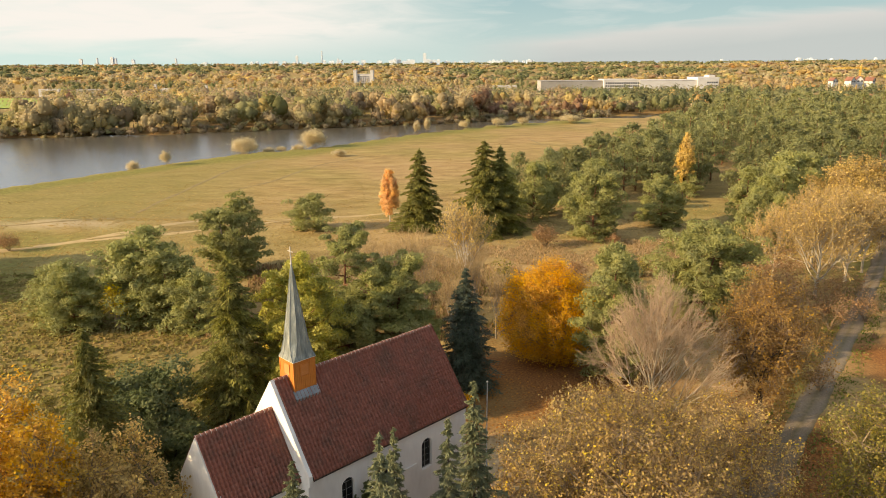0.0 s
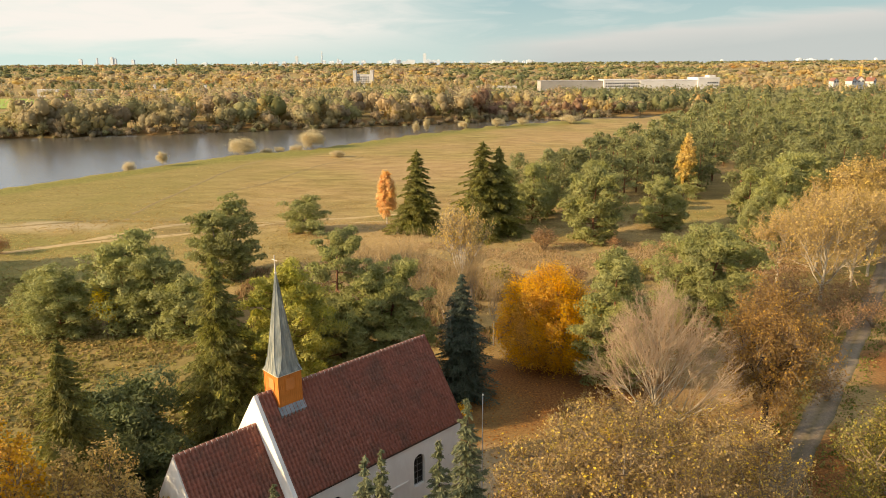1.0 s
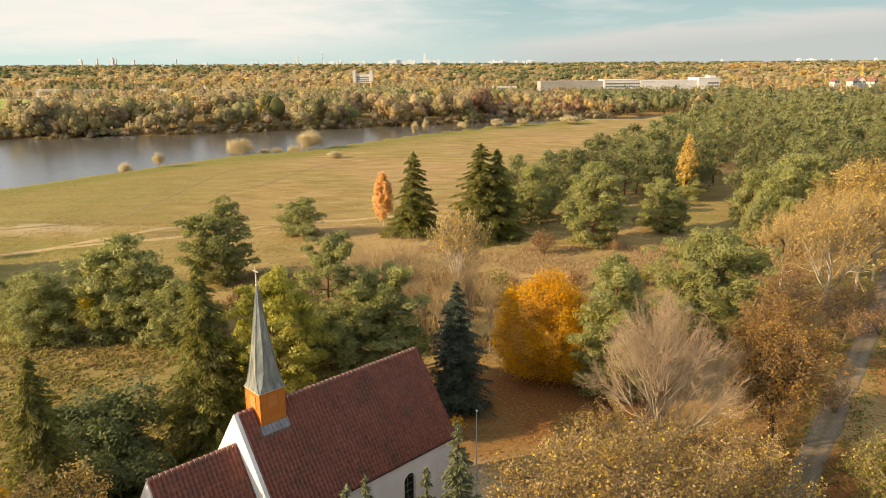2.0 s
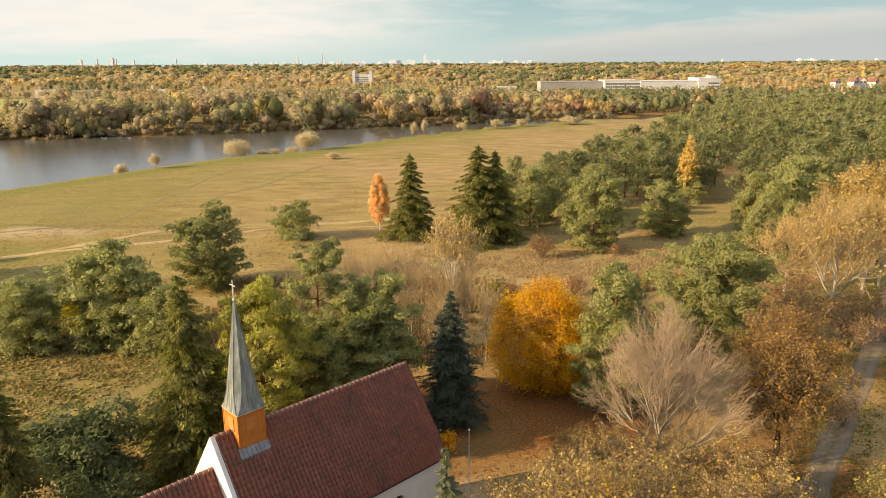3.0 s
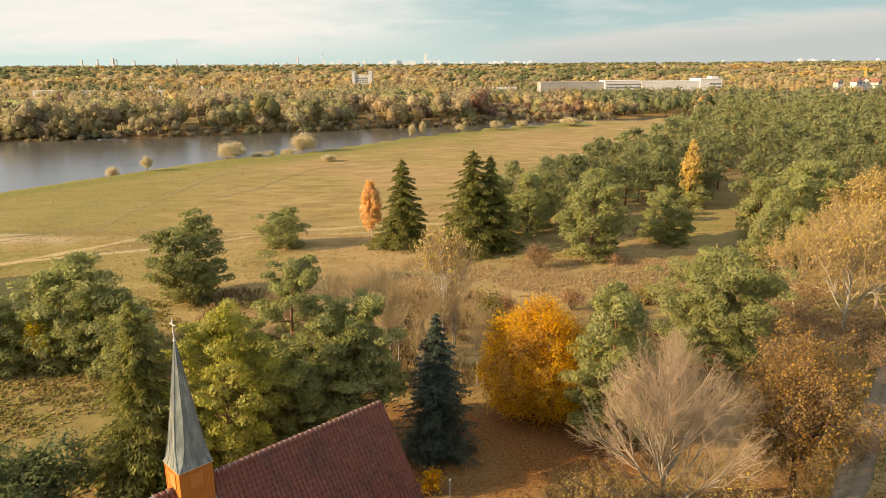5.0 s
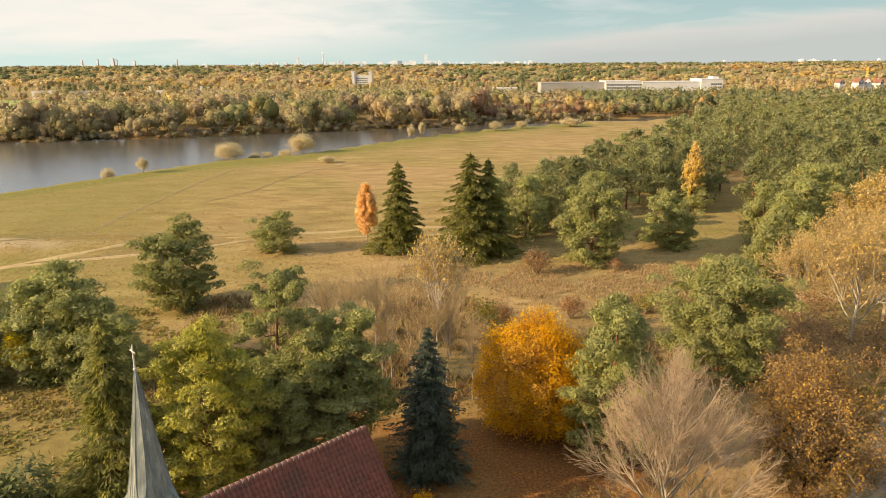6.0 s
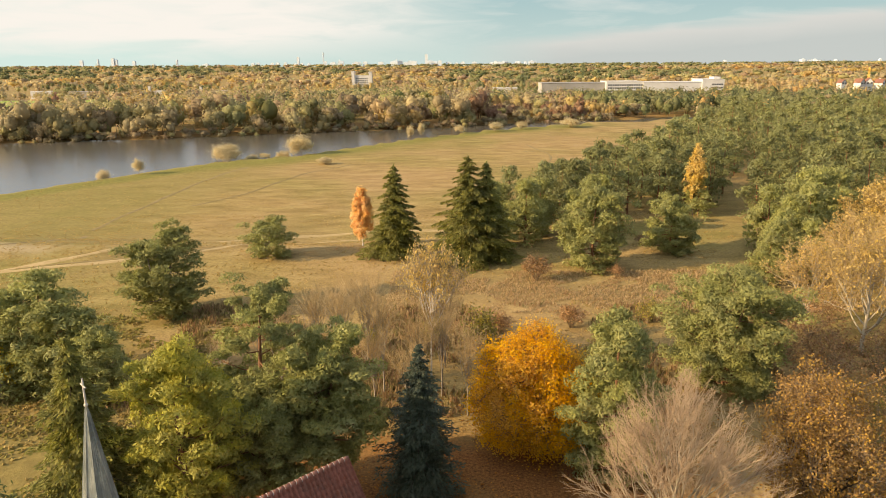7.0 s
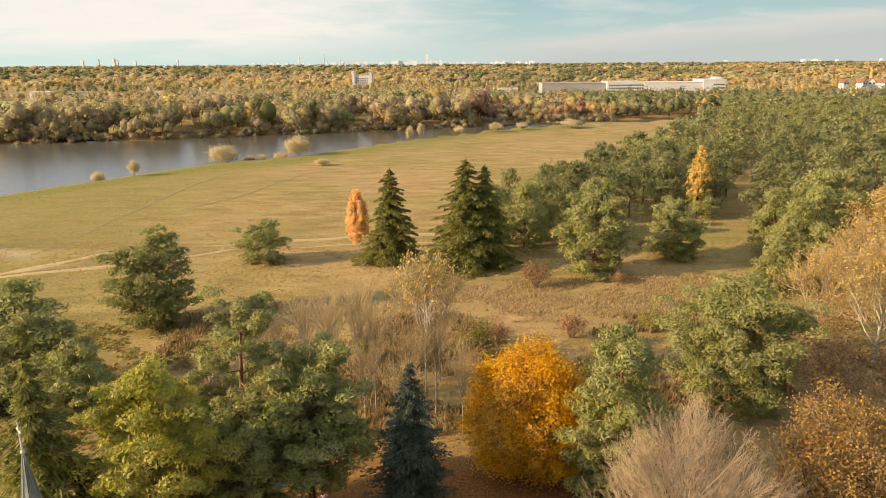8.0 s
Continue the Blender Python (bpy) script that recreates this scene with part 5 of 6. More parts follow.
lar = put(broadleaf("larch_tree", 33, 19.6, 2.9, 0.25, M["larch"], M["bark_dark"], M["twig"], 420, 4, 6, 0.34, 0.2, 12, 0.3, 0.5, face=1.0, lumpy=0.5, label="golden larch rising out of the pines"), 71, 203)
again(pc, 72.5, 203, 130, 0.9, 0.72)

# deciduous trees
maple = put(broadleaf("maple_tree", 41, 14.7, 6.8, 0.0, M["maple"], M["bark_dark"], M["twig"], 1300, 4, 13, 0.185, 0.26, 16, 0.6, 0.12, spread=0.4, face=1.3, hull=0.22, lumpy=0.55, label="maple in full glowing golden orange leaf"), 14.0, 86)
bare = put(fan_tree("bare_tree", 42, 18.8, 7.0, M["bark_pale"], M["twig_red"], "nearly bare tree with fine reddish twigs", 0.12, 21, 5, 1.05, 0.34, 1.12), 22.0, 66)
brown = put(broadleaf("brown_tree", 43, 18.2, 6.0, 0.18, M["brown"], M["bark_dark"], M["twig"], 640, 5, 10, 0.165, 0.36, 18, 0.6, spread=0.34, lumpy=1.3, label="tree in thin golden brown leaf with a stout dark trunk"), 34.0, 68.2)
near = put(broadleaf("maple_tree", 44, 18.4, 7.8, 0.06, M["brownyellow"], M["bark_grey"], M["twig"], 800, 5, 9, 0.165, 0.3, 18, 0.7, spread=0.32, label="half-bare tree with yellow and buff leaves"), 12.2, 42.5)
small = put(broadleaf("small_tree", 58, 12.6, 4.9, 0.04, M["brownyellow"], M["bark_grey"], M["twig"], 300, 4, 7, 0.16, 0.14, 12, 0.6, label="half-bare understorey tree with buff leaves"), 7.5, 48.5)
again(small, 24.0, 48.5, 220, 1.0, 1.05)
again(small, 26, 58, 40, 0.95, 0.75)
again(small, 19.5, 54.5, 130, 0.9, 0.7)
again(small, 27.5, 61.5, 300, 0.6, 0.5)
for x, y, k, kz in ((13.0, 53.5, 0.85, 0.85), (15.5, 59.5, 0.8, 0.8), (20.0, 60.0, 0.85, 0.7), (13.5, 63.5, 0.6, 0.6), (23.5, 54.0, 0.8, 0.7), (17.5, 65.0, 0.6, 0.5)):
    again(small, x, y, x * 53, k, kz)
yel = put(broadleaf("yellow_tree", 45, 20.0, 5.2, 0.1, M["yellow"], M["bark_dark"], M["twig"], 560, 5, 10, 0.21, 0.28, 15, 0.6, face=1.0, label="tree in bright golden yellow leaf"), -29.0, 39.5)
buff = put(broadleaf("brown_tree", 46, 14.6, 6.2, 0.1, M["oak"], M["bark_grey"], M["twig"], 640, 5, 9, 0.19, 0.22, 16, 0.6, label="low spreading tree in brown and yellow leaf"), -24.0, 41.5)
ygr = put(broadleaf("willow_tree", 47, 16.4, 4.8, 0.06, M["yellowgreen"], M["bark_grey"], M["twig"], 520, 5, 8, 0.16, 0.22, 15, 0.6, spread=0.32, label="yellow-green tree beside the gravel track"), 33.8, 47.5)
birch = put(fan_tree("birch_tree", 48, 19.4, 4.4, M["bark_birch"], M["bark_grey"], "white-stemmed birch with the last pale leaves", 0.4, 15, 4, 1.7, 0.2, 0.75, M["pale"], 0.33, 1), 3.2, 103)
thin = put(fan_tree("bare_tree", 49, 14.5, 2.7, M["bark_grey"], M["twig_tan"], "slender bare tree with upright tan twigs", 0.28, 14, 3, 1.7, 0.13, 0.42), -7.5, 98)
for i, (x, y, k) in enumerate(((-11, 101, 0.95), (-5, 104, 1.0), (-14.5, 97, 0.85), (-2.5, 99, 0.95), (-18.5, 103, 0.75), (-9, 107, 0.8), (4.5, 97.5, 0.85), (-21.5, 98, 0.6), (7.5, 93, 0.8), (5, 106, 0.8), (9.5, 88.5, 0.8), (-3, 92.5, 0.8), (1, 90, 0.75), (-16, 106, 0.7), (-12.5, 94, 0.8), (2, 96, 0.8))):
    again(thin, x, y, i * 67, k * 1.2, k)
obirch = put(broadleaf("birch_tree", 50, 13.8, 2.6, 0.1, M["orange"], M["bark_birch"], M["twig"], 420, 4, 8, 0.3, 0.14, 10, 0.8, 0.3, face=0.9, lumpy=0.5, label="slim birch in bright orange leaf"), -13.4, 172)
rowb = put(fan_tree("bare_tree", 51, 18.0, 7.4, M["bark_pale"], M["twig_tan"], "pale bare tree with a few yellow leaves beside the track", 0.14, 15, 4, 2.2, 0.32, 1.0, M["pale"], 0.25, 1), 62, 110)
again(rowb, 71.5, 118, 100, 1.0)
again(rowb, 60.0, 121, 200, 0.85, 0.8)
oak = put(broadleaf("oak_tree", 52, 18.5, 8.0, 0.12, M["oak"], M["bark_dark"], M["twig"], 520, 4, 6, 0.36, 0.3, 16, 0.5, label="broad rounded oak in yellow-brown leaf"), 86, 147)
again(oak, 97, 158, 80, 1.1, 1.0)
again(rowb, 70, 127, 150, 0.95, 0.95)
again(rowb, 78, 124, 40, 0.9, 0.9)
again(oak, 104, 147, 220, 0.9, 0.85)
again(oak, 84, 135, 60, 0.7, 0.85, "tree in thin golden brown leaf behind bare ones")
bushb = put(shrub("bush", 53, 7.0, 4.2, M["redbrown"], "tall tangled brown bush with few leaves", 1250, 0.24), 50, 98)
for x, y, k in ((54, 104, 1.05), (46, 92, 0.85), (57, 96, 0.75), (60, 103, 0.9), (47, 104, 0.9), (43, 86, 0.7), (52, 112, 0.9), (64, 99, 0.7), (66, 108, 0.8), (58, 116, 1.0), (40, 78, 0.55), (45, 76, 0.6)):
    again(bushb, x, y, x * 37, k)
red = put(shrub("bush", 54, 4.8, 3.0, M["redbrown"], "reddish brown bush at the edge of the grass", 1400, 0.28), 21.8, 144)
for x, y, k in ((13, 118, 0.7), (24, 120, 0.8), (30, 117, 0.65), (-16, 112, 0.6), (-22, 133, 0.35), (-93, 144, 0.8), (-24, 119, 0.45), (48, 170, 0.45), (37, 146, 0.5)):
    again(red, x, y, x * 31, k)
gb = put(shrub("bush", 55, 5.5, 3.2, M["yellowgreen"], "olive green bush with yellowing leaves", 1500, 0.28), 9.5, 112)
for x, y, k in ((36, 122, 0.7), (3, 114, 0.6), (15, 104, 0.8), (24, 105, 0.7), (-5, 112, 0.6), (-24, 75, 0.7), (-15.5, 90, 0.8), (44, 118, 0.6), (-45, 72, 0.35), (-16, 57.5, 0.4), (42.5, 59, 1.1), (45, 62, 0.7), (58.5, 77.5, 1.0), (61, 82, 0.7)):
    again(gb, x, y, x * 29, k)
yb = put(shrub("bush", 56, 7.5, 2.3, M["lemon"], "bush in bright yellow leaf among pines", 1900, 0.25), -48.6, 97.6, 0, 0.9)
for x, y, k in ((-22.5, 84, 0.6), (-26, 71, 0.55), (-18, 92, 0.5)):
    again(yb, x, y, x * 23, k)
# willows and birches on the bank
wil = put(shrub("willow_bush", 57, 10.5, 7.5, M["cream"], "pale round willow bush on the river bank", 4800, 0.52), -107, 374)
again(wil, -72, 392, 80, 0.95, 1.1)
again(wil, -80, 389, 160, 0.5, 0.5)
again(wil, -142.5, 320, 200, 0.4, 0.55)
again(wil, -129, 324, 240, 0.35, 0.6)
for x, y, k, kz in ((-17, 470, 0.35, 0.8), (-10, 476, 0.3, 0.85), (15, 500, 0.5, 0.5), (40, 512, 0.7, 0.6), (60, 528, 0.6, 0.5), (98, 540, 1.1, 0.6), (-95, 384, 0.5, 0.4), (-52, 352, 0.5, 0.3), (-88, 380, 0.4, 0.3)):
    again(wil, x, y, x * 17, k, kz, "pale bush beside the river")

# ---- pine wood ----
wp = [put(pine("pine_tree", 60 + i, h, w, M["pine_wood"], "grey-green pine of the wood", c, 44, 0.68, b * 0.6, 0.85, puff=1.6), 60 + 9 * i, 214 + 7 * i) for i, (h, w, c, b) in enumerate(((17.5, 4.9, 42, 0.2), (18.5, 4.5, 40, 0.25), (16.0, 5.0, 42, 0.08), (17.5, 5.3, 44, 0.2)))]
wq = [put(pine("pine_tree", 66 + i, h, w, M["pine_wood"], "grey-green pine deep in the wood", c, 20, 1.1, b * 0.6, 0.85, puff=1.9), 130 + 9 * i, 330 + 7 * i) for i, (h, w, c, b) in enumerate(((17.0, 5.0, 26, 0.2), (18.0, 4.7, 26, 0.25), (16.0, 5.2, 26, 0.15)))]
for w_ in wp + wq:
    tagged(w_, group="pine wood")


def in_wood(x, y):
    if y < 192 or x < np.interp(y, EDGE[:, 0], EDGE[:, 1]):
        return False
    if abs(x - road_line(y)) < 4:
        return False
    # clearing behind the lone pine, and the glade that leads on from it
    if y < 200 and x < 66 + (y - 168) * 0.5 and x > 40:
        return False
    c = 62 + (y - 180) * 0.44
    return not (176 < y < 262 and abs(x - c - 10) < 4.5)


def joined(copies, name, label):
    """Joins many copies of trees into one crown mesh with one mesh of trunks under it."""
    top = None
    for key in ("crown", "trunk"):
        sp = Soup()
        for tree, m in copies:
            me = [c for c in tree.children if c.name.startswith(key)][0].data
            v, q = np.empty(len(me.vertices) * 3, np.float32), np.empty(len(me.loops), np.int32)
            me.vertices.foreach_get("co", v)
            me.loops.foreach_get("vertex_index", q)
            mm = np.array(m)
            sp.add(v.reshape(-1, 3) @ mm[:3, :3].T + mm[:3, 3], q.reshape(-1, 4))
        mesh = sp.mesh(name + "_" + key, me.materials[0], key == "trunk")
        if top is None:
            top = tagged(new(name, mesh), label, "trees", kind="stuff")
        else:
            part("trunk", mesh, top)
    return top


made, deep = [], []
rngp = np.random.default_rng(8)
tries = 0
while len(made) < 430 and tries < 12000:
    tries += 1
    y = 192 + 360 * rngp.random() ** 1.2
    x = np.interp(y, EDGE[:, 0], EDGE[:, 1]) + rngp.random() * (70 + (y - 160) * 0.65)
    if not in_wood(x, y) or any((x - a) ** 2 + (y - b) ** 2 < (5.0 + y * 0.004) ** 2 for a, b in made):
        continue
    made.append((x, y))
    k, kk, turn = rngp.uniform(0.72, 1.16), rngp.uniform(0.9, 1.1), rngp.uniform(0, 360)
    if y < 282:
        again(wp[rngp.integers(4)] if y < 255 else wq[rngp.integers(3)], x, y, turn, k * kk, k)
    else:
        deep.append((wq[rngp.integers(3)], at(x, y, turn, k * kk, k)))
joined(deep, "pine_wood", "deep grey-green pine wood behind its nearest trees")
for x, y, k in ((69, 150.5, 0.82), (74, 156, 0.95), (79, 160, 1.05), (85, 172, 1.15), (66, 145, 0.75), (80, 168, 1.0), (91, 176, 1.1), (74, 166, 0.95), (97, 182, 1.05), (88, 164, 0.9), (62, 139, 0.7), (71, 143, 0.8)):
    again(pc, x, y, x * 41, k)


# ---- far woods ----
def tint_shader(name, rough=0.8):
    s = Shader(name, rough, spec=0.1)
    a = s.node("ShaderNodeAttribute")
    a.attribute_name = "tint"
    g = s.node("ShaderNodeNewGeometry")
    v = s.math("ADD", s.math("MULTIPLY", g.outputs["Random Per Island"], 0.14), 0.93)
    hsv = s.node("ShaderNodeHueSaturation")
    s.link(v, hsv.inputs["Value"])
    s.link(a.outputs["Color"], hsv.inputs["Color"])
    s.color(hsv.outputs[0])
    s.translucent(hsv.outputs[0], 0.5)
    return s.mat


M["far_leaves"] = tint_shader("far_leaves")
TONES = {"olive": (0.39, 0.345, 0.165), "brown": (0.38, 0.295, 0.175), "buff": (0.47, 0.385, 0.215), "gold": (0.50, 0.375, 0.15), "orange": (0.52, 0.31, 0.11), "rust": (0.32, 0.205, 0.125), "pine": (0.22, 0.225, 0.105), "green": (0.32, 0.305, 0.12), "dark": (0.32, 0.265, 0.16)}


def far_trees(name, label, places, clump, per, rng, rings=(6, 4), lobes_n=0):
    """places: x, y, height, half width, tone. Lumpy crowns wrapped in leaf clumps, over a stem."""
    sp = Soup()
    nu, nv = rings
    th, ph = np.arange(nu) * 2 * np.pi / nu, np.linspace(-1.45, 1.5, nv + 1)
    cu, cv = np.meshgrid(th, ph)
    core = np.stack([np.cos(cu) * np.cos(cv), np.sin(cu) * np.cos(cv), np.sin(cv)], -1).reshape(-1, 3)
    qi = np.array([(j * nu + i, j * nu + (i + 1) % nu, (j + 1) * nu + (i + 1) % nu, (j + 1) * nu + i) for j in range(nv) for i in range(nu)])
    lobed = []
    for x, y, h, w, tone in places:
        c = np.array(TONES[tone]) * rng.uniform(0.82, 1.16) * rng.uniform(0.95, 1.05, 3)
        lobed.append((x, y, h, 0.46 if lobes_n else 0.5, w * (0.8 if lobes_n else 1), (0.4 if lobes_n else 0.48) * h, c, True))
        for k in range(lobes_n if h > 8 else 0):
            t_ = rng.uniform(-3.6, 0.5)
            r_ = w * rng.uniform(0.48, 0.68)
            lobed.append((x + math.cos(t_) * w * 0.6, y + math.sin(t_) * w * 0.6, h, rng.uniform(0.2, 0.7), r_, r_ * rng.uniform(0.85, 1.1), c * rng.uniform(0.93, 1.08), False))
    for x, y, h, level, w, tall, c, stem in lobed:
        z = float(land(x, y))
        size = np.array([w, w, tall])
        mid_p = np.array([x, y, z + h * level + (h * 0.04 if stem else 0)])

        def lobes(d):
            return 1 + 0.2 * np.sin(d[:, :1] * 4.5 + x) * np.cos(d[:, 1:2] * 4 + y) + 0.12 * np.sin(d[:, 2:3] * 7 + x + y) + 0.07 * np.sin(d[:, :1] * 11 + y) * np.sin(d[:, 2:3] * 10 + x)

        sp.add(core * lobes(core) * size * 0.64 * rng.uniform(0.85, 1.12, (len(core), 1)) + mid_p, qi, [*c, 1.0])
        d = unit(rng.normal(size=(per, 3)) + [-0.1, -0.3, 0.3])
        p = d * rng.uniform(0.74, 1.1, (per, 1)) * lobes(d) * size + mid_p
        tone_l = np.concatenate([c * rng.uniform(0.86, 1.16, (per, 1)), np.ones((per, 1))], 1)
        sp.leaves(p, clump * min(1.4, max(0.6, w / 6)), rng, 0.25, d * 1.9, 1.35, tone_l)
        if stem:
            sp.tube([(x, y, z - 0.3), (x, y, z + h * 0.4)], [0.25, 0.18], 3)
            sp.c.append(np.tile([0.06, 0.05, 0.04, 1], (6, 1)))
    return tagged(new(name, sp.mesh(name, M["far_leaves"], True)), label, "trees", kind="stuff")


rf = np.random.default_rng(21)
bank = []
for i in range(430):
    x = rf.uniform(-520, 190)
    dpt = 3 + (35 if x < -250 else 90 if x > 40 else 190) * rf.random() ** 1.4
    y = far_y(x) + dpt
    h = rf.uniform(18, 30) * (0.62 if dpt < 8 else 1) * (0.5 if x > 40 else 0.62 if x < -285 else 1)
    tone = rf.choice(["dark", "olive", "brown", "olive", "buff", "gold"]) if dpt < 14 and x < 60 else rf.choice(["olive", "brown", "buff", "olive", "gold", "olive", "buff", "green"]) if x < 20 else rf.choice(["rust", "brown", "buff", "rust", "gold", "olive"])
    bank.append((x, y, h, h * rf.uniform(0.36, 0.54), tone))
for i in range(330):
    x = rf.uniform(-460, 150)
    h = rf.uniform(3.0, 7.0)
    bank.append((x, far_y(x) + rf.uniform(-3.5, 7), h, h * rf.uniform(0.5, 0.9), rf.choice(["dark", "brown", "olive"])))
far_trees("river_woods", "autumn trees along the far river bank, olive, brown and gold", bank, 1.1, 58, rf, (6, 4), 4)


def patch(x, y, s):
    return wobble(x * 1.0 + 300, y * 1.0, s) + 0.6 * wobble(x - 120, y + 77, s * 0.43)


def in_field(x, y):
    return (-1500 < x < -330 and 760 < y < 1010) or (120 < x < 330 and 850 < y < 905)


GROVES = ["olive", "brown", "gold", "buff", "olive", "brown", "buff"]
mid = []
while len(mid) < 1800:
    y = 570 + 1000 * rf.random() ** 1.3 if rf.random() < 0.8 else rf.uniform(640, 890)
    x = rf.uniform(-0.72, 0.72) * y + rf.uniform(-60, 60)
    if y < far_y(x) + (180 if -285 < x < 50 else 80) and x < 150:
        continue
    if -0.67 < x / y < -0.55 and y < 765:
        continue
    if y < 640 and x > 140 and rf.random() < 0.2 or in_field(x, y):
        continue
    if 100 < x < 215 and y < 620:
        continue
    piney = x > 150 and y < 900 or patch(x, y, 140) > 0.45
    tone = "pine" if piney and rf.random() < 0.88 else GROVES[int(3 + 2.2 * patch(x + 900, y, 75)) % 7] if rf.random() < 0.6 else rf.choice(["olive", "brown", "buff", "gold", "buff", "olive", "gold", "rust", "green", "orange"], p=[.18, .14, .18, .12, .1, .1, .06, .06, .04, .02])
    h = rf.uniform(14, 19) if x > 60 and 660 < y < 895 else rf.uniform(15, 23) if x < 60 and y < 880 else rf.uniform(10, 15)
    mid.append((x, y, h, h * rf.uniform(0.4, 0.58), tone))
for i in range(170):
    mid.append((rf.uniform(90, 372), rf.uniform(835, 893), rf.uniform(13.5, 18.5), rf.uniform(4, 6.5), rf.choice(["pine", "pine", "green", "olive"])))
for i in range(16):
    mid.append((rf.uniform(-172, -104), rf.uniform(1190, 1218), rf.uniform(15, 18.5), rf.uniform(5, 7), rf.choice(["olive", "gold", "buff"])))
for i in range(44):
    mid.append((rf.uniform(440, 530), rf.uniform(790, 822), rf.uniform(17.5, 20.5), rf.uniform(4.5, 6.5), rf.choice(["olive", "gold", "pine", "buff"])))
for i in range(110):
    mid.append((rf.uniform(-640, -280), rf.uniform(1010, 1050), rf.uniform(9, 12.5), rf.uniform(4, 6), rf.choice(["olive", "brown", "buff"])))
far_trees("mixed_woods", "patchwork of autumn woods and dark pines reaching into the distance", mid, 1.6, 38, rf, (6, 3))
far = []
for i in range(2400):
    y = 1500 + 3350 * rf.random() ** 1.1
    x = rf.uniform(-0.74, 0.74) * y
    piney = patch(x, y, 330) + 0.5 * (y - 2200) / 2000 > 0.1
    tone = "pine" if piney and rf.random() < 0.9 else GROVES[int(3 + 2.2 * patch(x + 900, y, 190)) % 7] if rf.random() < 0.6 else rf.choice(["gold", "brown", "olive", "buff", "orange", "rust"], p=[.25, .2, .22, .24, .04, .05])
    h = rf.uniform(11, 18)
    far.append((x, y, h, rf.uniform(11, 19) * (0.7 + y / 4000), tone))
far_trees("distant_forest", "distant dark forest with golden patches up to the horizon", far, 4.5, 11, rf, (6, 3))


# ---- low growth ----
def tufts(name, label, pts, height, width, tones, rng, blades=3):
    """Clumps of upright blades, joined."""
    n = len(pts)
    base = np.repeat(pts, blades, 0) + rng.normal(0, width * 0.4, (n * blades, 3)) * [1, 1, 0]
    base[:, 2] = land(base[:, 0], base[:, 1]) - 0.03
    h = np.repeat(height * rng.uniform(0.5, 1.3, n), blades) * rng.uniform(0.7, 1.1, n * blades)
    lean = rng.normal(0, 0.28, (n * blades, 2)) + [0.12, 0.03]
    th = rng.uniform(0, math.pi, n * blades)
    w = np.stack([np.cos(th), np.sin(th), 0 * th], -1) * (width * rng.uniform(0.12, 0.3, n * blades))[:, None]
    top = base + np.stack([lean[:, 0] * h, lean[:, 1] * h, h], -1)
    v = np.stack([base - w, base + w, top + w * 0.45, top - w * 0.45], 1).reshape(-1, 3)
    t = np.array(tones)[rng.integers(len(tones), size=n)] * rng.uniform(0.75, 1.2, (n, 1))
    c = np.repeat(np.concatenate([t, np.ones((n, 1))], 1), blades * 4, 0)
    return tagged(new(name, quad_mesh(name, v, np.arange(len(v)).reshape(-1, 4), M["far_leaves"], c)), label, "grass", kind="stuff")


rg = np.random.default_rng(77)


def scatter(n, x0, x1, y0, y1, ok, power=1.0):
    out_ = []
    x, y = rg.uniform(x0, x1, n * 6), y0 + (y1 - y0) * rg.random(n * 6) ** power
    for a, b in zip(x, y):
        if ok(a, b):
            out_.append((a, b, 0.0))
            if len(out_) == n:
                break
    return np.array(out_)


def off_road(x, y):
    return abs(x - road_line(y)) > 2.4


tufts("meadow_grass", "tussocky dry yellow meadow grass", scatter(15000, -120, 75, 70, 235, lambda x, y: (y > 126 or x > -24 and y > 88) and off_road(x, y) and x > -0.62 * y - 8 and patch(x, y, 7) > -0.6, 1.25), 0.22, 0.45, [(0.42, 0.30, 0.12), (0.40, 0.29, 0.11), (0.38, 0.285, 0.10), (0.45, 0.33, 0.14)], rg)
tufts("far_grass", "dry tussocks on the far meadow", scatter(6000, -150, 160, 232, 500, lambda x, y: y < near_y(x) - 4 and x < np.interp(y, EDGE[:, 0], EDGE[:, 1]) + 3 and patch(x, y, 13) > -0.3, 1.2), 0.2, 0.9, [(0.36, 0.26, 0.10), (0.38, 0.28, 0.11), (0.40, 0.30, 0.12)], rg, 2)
tufts("rough_grass", "rough olive and tan grass in tussocks", scatter(3200, -84, -18, 58, 126, lambda x, y: x > -0.62 * y - 8 and patch(x, y, 5) > -0.5), 0.3, 1.2, [(0.30, 0.24, 0.09), (0.26, 0.225, 0.075), (0.36, 0.27, 0.11), (0.27, 0.25, 0.07)], rg, 7)
tufts("reed_grass", "tall tan and pinkish reed grass", scatter(11000, -5, 76, 126, 150, lambda x, y: patch(x, y, 5) > -0.5), 0.42, 0.24, [(0.46, 0.335, 0.18), (0.43, 0.30, 0.165), (0.50, 0.375, 0.21)], rg)
tufts("weeds", "rough brown weeds and low scrub", scatter(5000, -35, 62, 92, 130, lambda x, y: off_road(x, y) and patch(x, y, 6) > 0.0), 0.85, 0.5, [(0.30, 0.19, 0.10), (0.36, 0.25, 0.12), (0.22, 0.18, 0.07)], rg)
tufts("verge_grass", "green grass along the track and church", scatter(5000, -40, 80, 34, 120, lambda x, y: 1.7 < abs(x - road_line(y)) < 4.2 or (x < -12 and y < 66 and patch(x, y, 5) > 0)), 0.25, 0.5, [(0.16, 0.19, 0.04), (0.22, 0.22, 0.06), (0.28, 0.24, 0.08)], rg)
